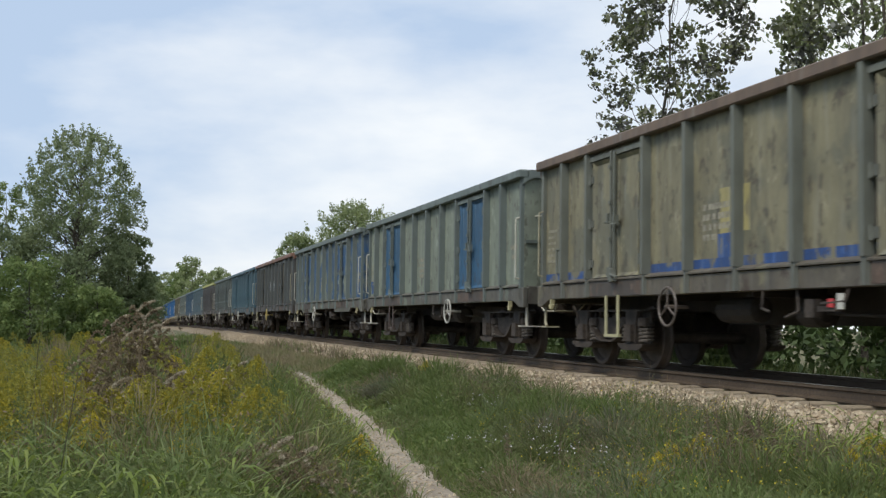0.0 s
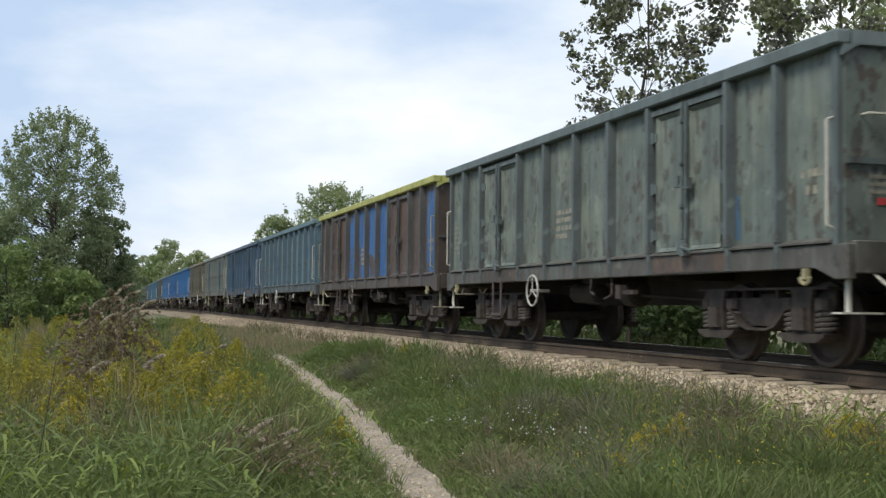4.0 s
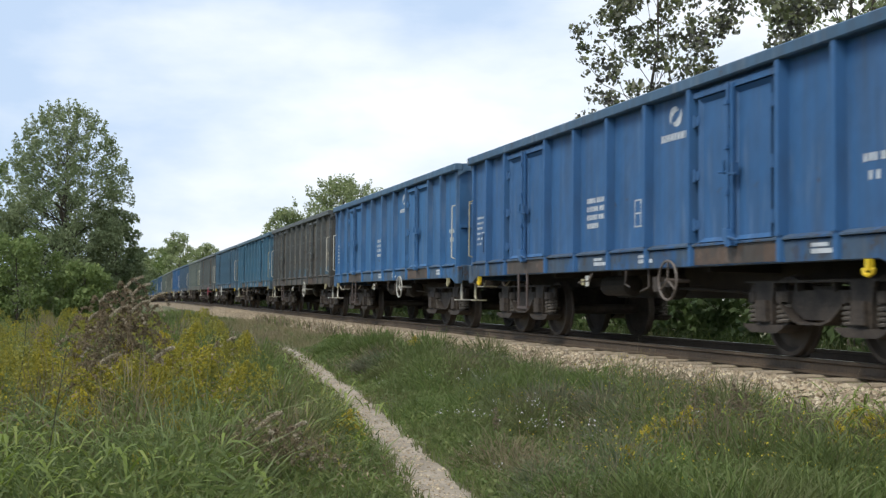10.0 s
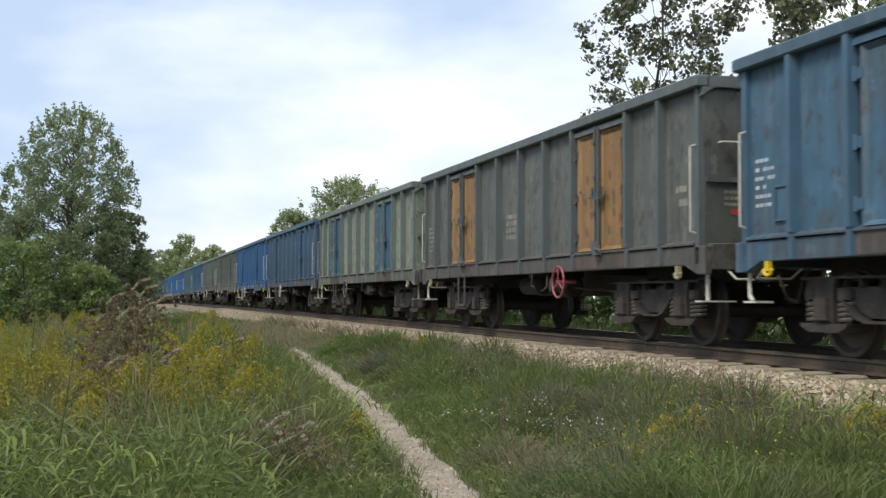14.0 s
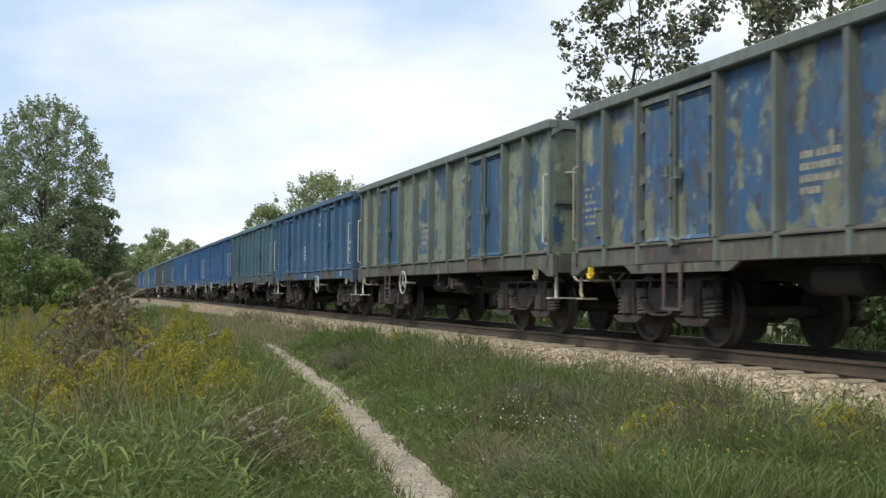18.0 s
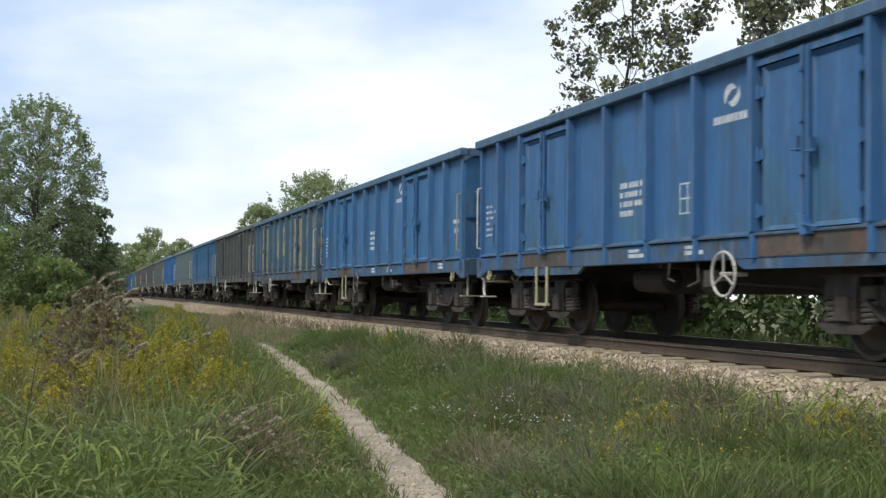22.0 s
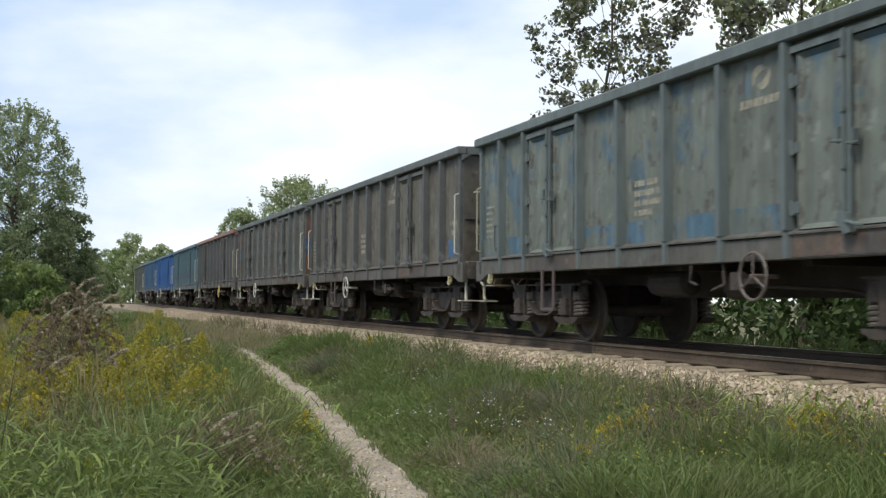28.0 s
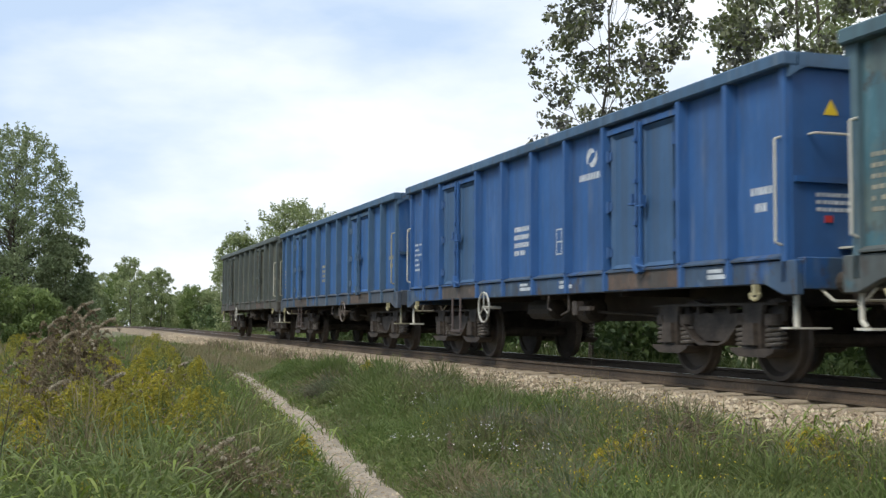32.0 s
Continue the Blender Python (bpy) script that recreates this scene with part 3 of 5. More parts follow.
    part("hand_rail", bm, P_RAIL, root)
    bm = pipe(bmesh.new(), [(-1.20, e * 6.54, 2.55), (-1.20, e * 6.64, 2.55), (-0.55, e * 6.64, 2.55), (-0.55, e * 6.54, 2.55)], 0.013)
    part("grab_iron", bm, P_RAIL, root)
    bm = pipe(bmesh.new(), [(-0.62, e * 6.54, 1.50), (-0.62, e * 6.74, 1.52), (-0.62, e * 6.74, 2.50), (-0.62, e * 6.54, 2.56)], 0.014)
    part("grab_iron", bm, P_RAIL, root)
    bm = box(bmesh.new(), -0.86, -0.42, e * 6.54, e * 6.80, 1.395, 1.415)
    prism(bm, [(e * 6.54, 1.395), (e * 6.78, 1.395), (e * 6.54, 1.30)], "x", -0.66, -0.62)
    part("end_step", bm, P_RAIL, root)
    for sg in (-1, 1):
        bm = box(bmesh.new(), sg * 1.43, sg * 1.49, e * 5.93, e * 5.99, 0.93, 1.04)
        pipe(bm, [(sg * 1.47, e * 5.88, 0.95), (sg * 1.47, e * 5.90, 0.90), (sg * 1.47, e * 5.96, 0.88), (sg * 1.47, e * 6.02, 0.90), (sg * 1.47, e * 6.04, 0.95)], 0.022, 6)
        part("rope_hook", bm, P_HOOK, root)


def bogie(root, yc):
    bm = box(bmesh.new(), -0.95, 0.95, -0.22, 0.22, 0.50, 0.80)
    rod(bm, (0, 0, 0.80), (0, 0, 1.0), 0.22, 12)
    base = part("bogie_frame", bm, BOGIE, root)
    base.location = (0, yc, 0)
    for sg in (-1, 1):
        # top flange, deep belly with a curved lower flange, stiffeners between
        bm = box(bmesh.new(), sg * 0.93, sg * 1.13, -1.36, 1.36, 0.835, 0.862)
        box(bm, sg * 1.0, sg * 1.04, -1.36, -0.62, 0.66, 0.835)
        box(bm, sg * 1.0, sg * 1.04, 0.62, 1.36, 0.66, 0.835)
        prism(bm, [(-0.66, 0.75), (-0.56, 0.64), (-0.42, 0.51), (-0.24, 0.43), (0.24, 0.43), (0.42, 0.51), (0.56, 0.64), (0.66, 0.75)], "x", sg * 0.99, sg * 1.05)
        curve = [(-0.66, 0.70), (-0.50, 0.55), (-0.36, 0.45), (-0.20, 0.405), (0.20, 0.405), (0.36, 0.45), (0.50, 0.55), (0.66, 0.70)]
        prism(bm, curve + [(y, z - 0.028) for y, z in curve[::-1]], "x", sg * 0.93, sg * 1.15)
        for y in (-0.34, 0.34):
            box(bm, sg * 0.98, sg * 1.09, y - 0.02, y + 0.02, 0.74, 0.836)
        part("side_frame", bm, BOGIE, base)
        box_, spring = None, None
        for y in (-0.9, 0.9):
            if box_ is None:
                bm = box(bmesh.new(), sg * 0.90, sg * 1.08, -0.17, 0.17, 0.35, 0.72)
                prism(bm, [(-0.20, 0.845), (-0.15, 0.60), (-0.15, 0.37), (0.15, 0.37), (0.15, 0.60), (0.20, 0.845)], "x", sg * 1.08, sg * 1.14)
                prism(bm, [(-0.10, 0.64), (-0.12, 0.40), (0.12, 0.40), (0.10, 0.64)], "x", sg * 1.14, sg * 1.20)
                prism(bm, [(-0.43, 0.365), (0.43, 0.365), (0.40, 0.325), (0.26, 0.27), (-0.26, 0.27), (-0.40, 0.325)], "x", sg * 0.90, sg * 1.16)
                for dy in (-0.29, 0.29):
                    rod(bm, (sg * 1.03, dy, 0.62), (sg * 1.03, dy, 0.74), 0.125, 12)
                box_ = ob = part("axle_box", bm, BOGIE, base, bevel=0.0)
                ob.location = (0, y, 0)
            else:
                again(box_, (0, y, 0))
            for dy in (-0.29, 0.29):
                if spring is None:
                    bm = bmesh.new()
                    turns, per = 4.5, 10
                    pts = []
                    for k in range(int(turns * per) + 1):
                        a = 2 * math.pi * k / per
                        pts.append((sg * 1.03 + 0.098 * math.cos(a), 0.098 * math.sin(a), 0.38 + 0.24 * k / (turns * per)))
                    pipe(bm, pts, 0.021, 5)
                    rod(bm, (sg * 1.03, 0, 0.36), (sg * 1.03, 0, 0.64), 0.06, 8)
                    spring = ob = part("coil_spring", bm, SPRING, base)
                    ob.location = (0, y + dy, 0)
                else:
                    again(spring, (0, y + dy, 0))


WHEELS = (-5.4, -3.6, 3.6, 5.4)


def wagon(doors, wheel_y):
    """An open high-sided wagon, over its middle at the rail's top."""
    root = new("gondola_wagon")
    part("floor", box(bmesh.new(), -1.40, 1.40, -6.5, 6.5, 1.18, 1.27), GRIME_AND_SHADE, root)
    for sg in (-1, 1):
        wagon_side(root, sg, doors)
    for e in (-1, 1):
        wagon_end(root, e)
    bm = box(bmesh.new(), -0.3, 0.3, -6.5, 6.5, 0.84, 1.17)
    prism(bm, [(-2.9, 0.86), (-2.3, 0.66), (2.3, 0.66), (2.9, 0.86)], "x", -0.26, 0.26)
    part("centre_beam", bm, GRIME_AND_SHADE, root)
    for y in (-2.55, 0.0, 2.55):
        part("cross_beam", box(bmesh.new(), -1.29, 1.29, y - 0.06, y + 0.06, 0.98, 1.17), GRIME_AND_SHADE, root)
    bm = lathe(bmesh.new(), [(-0.46, 0.08), (-0.42, 0.16), (0.42, 0.16), (0.46, 0.08)], 14, "y")
    tank = part("air_tank", bm, GRIME_AND_SHADE, root)
    tank.location = (-0.85, 0.9, 0.84)
    bm = lathe(bmesh.new(), [(-0.2, 0.13), (-0.16, 0.19), (0.16, 0.19), (0.2, 0.10)], 14, "y")
    cyl = part("brake_cylinder", bm, GRIME_AND_SHADE, root)
    cyl.location = (-0.75, -0.55, 0.82)
    part("brake_rod", pipe(bmesh.new(), [(-0.75, -0.6, 0.80), (-0.7, -2.4, 0.74), (-0.6, -3.2, 0.6)], 0.022), GRIME_AND_SHADE, root)
    bm = box(bmesh.new(), -1.46, -1.36, -1.56, -1.40, 0.74, 0.93)
    box(bm, -1.46, -1.38, -1.95, -1.62, 0.80, 0.86)
    pipe(bm, [(-1.42, -1.2, 1.05), (-1.44, -1.25, 0.80), (-1.44, -1.0, 0.74)], 0.018)
    part("brake_lever_box", bm, BOGIE, root)
    bm = pipe(bmesh.new(), [(-1.44, -0.55, 1.06), (-1.46, -0.55, 0.84), (-1.48, -0.75, 0.80)], 0.016)
    part("release_pull", bm, BOGIE, root)
    y = wheel_y
    bm = ring(bmesh.new(), (-1.50, y, 0.88), 0.25, 0.017, "x", 20, 6)
    for k in range(3):
        a = math.pi / 2 + 2 * math.pi * k / 3
        rod(bm, (-1.50, y, 0.88), (-1.50, y + 0.25 * math.cos(a), 0.88 + 0.25 * math.sin(a)), 0.012, 5)
    rod(bm, (-1.53, y, 0.88), (-1.2, y, 0.88), 0.025, 6)
    part("hand_wheel", bm, P_WHEEL, root)
    bm = bmesh.new()
    for y0 in (3.30, 3.72):
        box(bm, -1.49, -1.47, y0 - 0.03, y0 + 0.03, 0.50, 1.06)
    box(bm, -1.50, -1.44, 3.27, 3.75, 0.46, 0.50)
    part("step_ladder", bm, P_LADDER, root)
    for yc in (-4.5, 4.5):
        bogie(root, yc)
    axle = wheel = None
    for y in WHEELS:
        if axle is None:
            axle = ob = part("wheelset", lathe(bmesh.new(), [(-0.98, 0.065), (-0.8, 0.07), (-0.65, 0.085), (0.65, 0.085), (0.8, 0.07), (0.98, 0.065)], 12), WHEEL, root)
            ob.location = (0, y, 0.46)
        else:
            ob = again(axle, (0, y, 0.46))
        for sg in (-1, 1):
            bm = lathe(bmesh.new(), [(sg * 0.70, 0.10), (sg * 0.715, 0.38), (sg * 0.69, 0.40), (sg * 0.69, 0.49), (sg * 0.72, 0.485), (sg * 0.735, 0.463), (sg * 0.82, 0.458), (sg * 0.825, 0.41), (sg * 0.80, 0.39), (sg * 0.765, 0.36), (sg * 0.785, 0.16), (sg * 0.83, 0.12)], 28) if y == WHEELS[0] else None
            if bm:
                w = part("wheel", bm, WHEEL, ob)
                wheel = (wheel or {})
                wheel[sg] = w
            else:
                again(wheel[sg], (0, 0, 0), ob)
    return root


def srgb(r, g, b, k=0.84):
    def f(v):
        v /= 255
        return min(0.9, k * (v / 12.92 if v < 0.04045 else ((v + 0.055) / 1.055) ** 2.4))
    deep = min(1.0, max(0.0, (b / max(g, 1) - 1.1) / 0.4))
    return (f(r), f(g) * (1 + 0.02 * deep), f(b) * (1 - 0.18 * deep))


GREYGREEN, OLIVE, DARK, BROWN = (128, 136, 120), (132, 126, 98), (86, 84, 76), (84, 76, 70)
BLUE, BRIGHT, TEAL = (44, 88, 132), (38, 90, 160), (64, 106, 122)
# colour, second colour, its share, rust, doors, rim, emblem, words in the label
TRAIN = [
    (OLIVE, (118, 116, 96), 0.3, 0.25, None, (110, 92, 76), "", "dull olive-beige open freight wagon with a blue band"),
    (GREYGREEN, None, 0, 0.2, BLUE, None, "", "grey-green open freight wagon with blue doors"),
    (GREYGREEN, (48, 88, 142), 0.80, 0.2, None, None, "", "grey-green open freight wagon daubed with blue patches"),
    (DARK, BROWN, 0.3, 0.2, None, (124, 90, 72), "letters", "dark brown open freight wagon with orange rim and white letter blocks"),
    (TEAL, BLUE, 0.3, 0.25, None, None, "old", "teal open freight wagon with blue patches"),
    ((108, 118, 108), GREYGREEN, 0.4, 0.35, None, None, "", "faded grey-green open freight wagon"),
    ((88, 74, 64), (100, 76, 62), 0.4, 0.35, None, (172, 172, 92), "", "rusty brown open freight wagon with a blue middle and yellow rim"),
    ((96, 128, 140), BLUE, 0.3, 0.25, "none", (92, 118, 124), "old", "pale teal-grey open freight wagon without doors"),
    ((50, 86, 126), (62, 88, 114), 0.35, 0.25, None, (72, 92, 112), "old", "dull blue open freight wagon"),
    ((136, 142, 124), BLUE, 0.02, 0.25, BRIGHT, None, "", "pale grey-green open freight wagon with a bright blue door"),
    ((128, 108, 66), (104, 92, 64), 0.45, 0.45, (70, 112, 134), (112, 96, 70), "", "ochre rust-stained open freight wagon with blue doors"),
    ((42, 98, 162), None, 0, 0.08, "none", None, "new", "clean blue open freight wagon without doors"),
    ((46, 94, 156), None, 0, 0.12, None, None, "new", "blue open freight wagon with a white emblem"),
    ((52, 106, 170), None, 0, 0.1, None, None, "new", "clean mid-blue open freight wagon with a white emblem"),
    (DARK, (104, 100, 92), 0.35, 0.35, None, None, "old", "dark grey-olive open freight wagon streaked with rust"),
    ((62, 108, 138), (70, 112, 130), 0.4, 0.2, None, None, "new", "grey-blue open freight wagon"),
    ((66, 100, 126), (76, 98, 110), 0.35, 0.25, None, None, "new", "dented grey-blue open freight wagon"),
    ((98, 100, 92), None, 0, 0.3, (156, 116, 64), None, "", "dark grey open freight wagon with orange doors, red hand wheel"),
    ((134, 142, 122), None, 0, 0.25, BLUE, None, "", "grey-green open freight wagon with a blue door"),
    ((50, 92, 140), (66, 94, 120), 0.4, 0.25, None, None, "old", "dirty blue open freight wagon"),
    ((48, 97, 158), None, 0, 0.08, None, None, "new", "bright blue open freight wagon with a white emblem"),
    ((128, 132, 106), (50, 92, 146), 0.80, 0.3, None, None, "", "blue open freight wagon with large beige patches"),
    ((126, 136, 114), BLUE, 0.18, 0.25, BLUE, None, "old", "grey-green open freight wagon with blue doors and patches"),
    ((54, 95, 140), (74, 96, 122), 0.35, 0.2, None, None, "new", "weathered blue open freight wagon"),
    ((62, 108, 122), None, 0, 0.15, None, (78, 116, 120), "old", "teal-green open freight wagon"),
    ((44, 94, 158), None, 0, 0.05, None, None, "new", "clean bright blue open freight wagon"),
    ((48, 98, 160), (60, 104, 146), 0.3, 0.12, None, None, "new", "sky-blue open freight wagon"),
    ((48, 102, 162), None, 0, 0.1, None, None, "new", "blue open freight wagon with a white emblem"),
    ((58, 104, 146), (142, 138, 108), 0.5, 0.35, (138, 136, 112), None, "", "beige and blue patched open freight wagon"),
    ((80, 83, 75), (98, 97, 86), 0.35, 0.3, None, None, "old", "dark grey-olive open freight wagon with a faded emblem"),
    ((50, 100, 150), (60, 100, 132), 0.25, 0.18, None, None, "new", "weathered sky-blue open freight wagon"),
    ((116, 136, 134), None, 0, 0.2, "none", None, "", "pale grey-teal open freight wagon without doors"),
    ((44, 100, 168), None, 0, 0.08, None, None, "new", "bright blue open freight wagon"),
    ((106, 112, 102), (78, 104, 118), 0.25, 0.3, None, None, "old", "grey-olive open freight wagon with bluish stains"),
    ((96, 92, 80), (108, 100, 86), 0.4, 0.4, None, None, "old", "brown-grey open freight wagon stained with rust"),
    ((104, 104, 94), (112, 82, 62), 0.3, 0.5, (100, 100, 90), None, "old", "grey open freight wagon with flaking paint and a rusty end"),
    ((84, 76, 70), None, 0, 0.2, None, (138, 96, 80), "", "brown open freight wagon with a reddish rim"),
    ((64, 106, 118), (96, 114, 112), 0.4, 0.3, None, None, "", "teal open freight wagon stained with rust"),
    ((36, 86, 156), None, 0, 0.06, (52, 88, 138), None, "new", "bright blue open freight wagon with a white emblem"),
    ((38, 90, 160), None, 0, 0.06, None, None, "", "bright blue open freight wagon"),
    ((82, 86, 70), (70, 74, 62), 0.4, 0.3, None, None, "", "dark olive-grey open freight wagon, the last of the train"),
]


def marks(root, kind, seed, lift=0.2):
    """White stencilled writing as bars, and the emblem as plain shapes."""
    rnd = random.Random(seed)
    bm = bmesh.new()
    X0, X1 = -1.4035, -1.4005

    def row(y, z, width, height, gap=0.02):
        """Marks of one line of writing, from y towards the front."""
        end = y - width
        while y > end:
            w = rnd.uniform(0.04, 0.09)
            box(bm, X0, X1, y - w, y, z, z + height)
            y -= w + (gap if rnd.random() < 0.75 else gap * 3)
    def done(words):
        nonlocal bm
        tagged(part("stencilled_writing", bm, WHITE if kind == "new" else FADED, root, words), kind="stuff")
        bm = bmesh.new()
    z = 2.06
    for w in (0.62, 0.66, 0.68, 0.4):
        row(0.92, z, w, 0.075)
        z -= 0.125
    done("block of white stencilled writing")
    for k in range(6):
        row(6.30, 2.15 - 0.1 * k, rnd.uniform(0.18, 0.42), 0.042, 0.03)
    done("column of white stencilled writing")
    row(-5.8, 1.98, 0.34, 0.08)
    row(-5.88, 1.8, 0.2, 0.09)
    done("short white stencilled mark")
    if kind == "new":
        for y0, y1, z0, z1 in ((-0.72, -1.10, 1.98, 2.0), (-0.72, -1.10, 1.62, 1.64), (-0.72, -0.74, 1.62, 2.0), (-1.08, -1.10, 1.62, 2.0), (-0.72, -1.10, 1.80, 1.82), (-0.90, -0.92, 1.62, 2.0)):
            box(bm, X0, X1, y0, y1, z0, z1)
        for y0 in (0.55, -0.95, -5.0):
            box(bm, -1.4585, -1.4555, y0 - 0.42, y0, 1.12, 1.17)
            box(bm, -1.4585, -1.4555, y0 - 0.3, y0, 1.19, 1.23)
        done("white stencilled grid and load marks")
    if seed % 7 != 0:
        for j, w in enumerate((0.50, 0.50, 0.38)):
            x = -1.12
            while x < -1.12 + w:
                q = rnd.uniform(0.03, 0.07)
                box(bm, x, x + q, -6.5385, -6.5355, 1.92 - 0.075 * j, 1.96 - 0.075 * j)
                x += q + 0.018
        done("small white stencilled writing on the end")
        part("red_plate", box(bmesh.new(), -1.02, -0.93, -6.545, -6.535, 1.66, 1.73), REDPAINT, root, "small red plate")
    if kind in ("new", "old"):
        bm = bmesh.new()
        for turn, up in ((0.5, -0.035), (0.5 + math.pi, 0.035)):
            outer, inner = [], []
            for k in range(9):
                a = turn + math.pi * 1.05 * k / 8
                w = 0.10 * math.sin(math.pi * k / 8) ** 0.8 + 0.004
                outer.append((-1.92 - 0.135 * math.cos(a) - up, 2.78 + lift + 0.135 * math.sin(a)))
                inner.append((-1.92 - (0.135 - w) * math.cos(a) - up, 2.78 + lift + (0.135 - w) * math.sin(a)))
            for k in range(8):
                prism(bm, [outer[k], outer[k + 1], inner[k + 1], inner[k]], "x", X0, X1)
        y = -1.52
        for w in (0.09, 0.08, 0.09, 0.09, 0.1, 0.09, 0.09, 0.1):
            prism(bm, [(y, 2.48 + lift), (y - w * 0.74, 2.48 + lift), (y - w * 0.74 - 0.015, 2.57 + lift), (y - 0.015, 2.57 + lift)], "x", X0, X1)
            y -= w
        part("emblem", bm, WHITE if kind == "new" else FADED, root, "white emblem of two crescents over a bar")
    if kind == "letters":
        for y in (2.2, 1.2, 0.0):
            bm = bmesh.new()
            box(bm, X0, X1, y, y - 0.11, 1.98, 2.44)
            box(bm, X0, X1, y - 0.11, y - 0.28, 2.18, 2.30)
            box(bm, X0, X1, y - 0.28, y - 0.39, 1.98, 2.44)
            part("letter_block", bm, WHITE, root, "large white painted letter block")


# patches: wagon, from, to, bottom, top, colour
PATCHES = [
    (0, -6.4, 6.4, 1.335, 1.46, (40, 78, 150)), (0, 0.1, 0.55, 1.46, 1.75, (40, 78, 150)), (0, -0.2, 0.5, 1.75, 2.3, (168, 158, 104)),
    (1, 5.72, 6.4, 1.4, 1.75, (40, 84, 150)), (6, -6.41, -5.69, 1.34, 3.1, (42, 98, 172)), (6, -2.49, 2.49, 1.34, 3.13, (42, 98, 172)),
    (35, 5.72, 6.41, 1.34, 2.08, (148, 104, 52)), (35, 5.72, 6.41, 2.09, 2.42, (52, 96, 150)), (35, 5.72, 6.41, 2.43, 3.1, (148, 104, 52)), (34, -6.2, -5.7, 1.4, 1.72, (58, 98, 150)), (29, 4.7, 5.5, 1.75, 2.2, (46, 92, 140)), (33, -6.4, 6.4, 1.335, 1.62, (70, 102, 124)),
    (14, -6.4, 2.5, 1.335, 1.6, (64, 98, 120)), (10, -6.4, -2.6, 1.34, 1.6, (44, 86, 140)), (5, -4.6, -2.6, 1.4, 1.9, (60, 96, 130)),
    (22, 0.1, 1.1, 1.5, 1.75, (44, 88, 140)), (4, -2.5, -1.3, 1.4, 2.6, (40, 78, 140)), (7, -5.7, -4.7, 1.4, 2.2, (44, 84, 150)),
    (2, 4.52, 4.98, 1.34, 3.2, (50, 50, 54)), (35, 2.66, 3.02, 1.5, 2.9, (104, 72, 56)), (28, 2.8, 3.3, 1.6, 2.8, (92, 62, 56)),
    (28, -1.2, 1.2, 1.9, 2.9, (150, 142, 112)), (21, -5.8, -1.3, 1.5, 2.9, (46, 90, 148)),
]

FADED = plain("faded_marking", (0.30, 0.28, 0.21), 0.8, 0.0, 0.95, 12.0)
patterns = {(d, b): wagon(d, b) for d, b in ((True, 1.7), (True, 2.05), (True, -1.9), (False, 1.7), (False, 2.05), (False, -1.9))}
WHEEL_AHEAD = (1, 8, 9, 10, 11, 12, 13, 14, 17, 21, 23, 24, 26, 30, 33, 36, 39)
wagons, wheelsets = [], []


def middle(k):
    """The middle of a wagon at the start: the couplings are a little tighter at the head."""
    return FIRST + PITCH * k + float(np.interp(k, (0, 2, 9, 40), (-0.16, -0.14, 0.06, 0.06)))


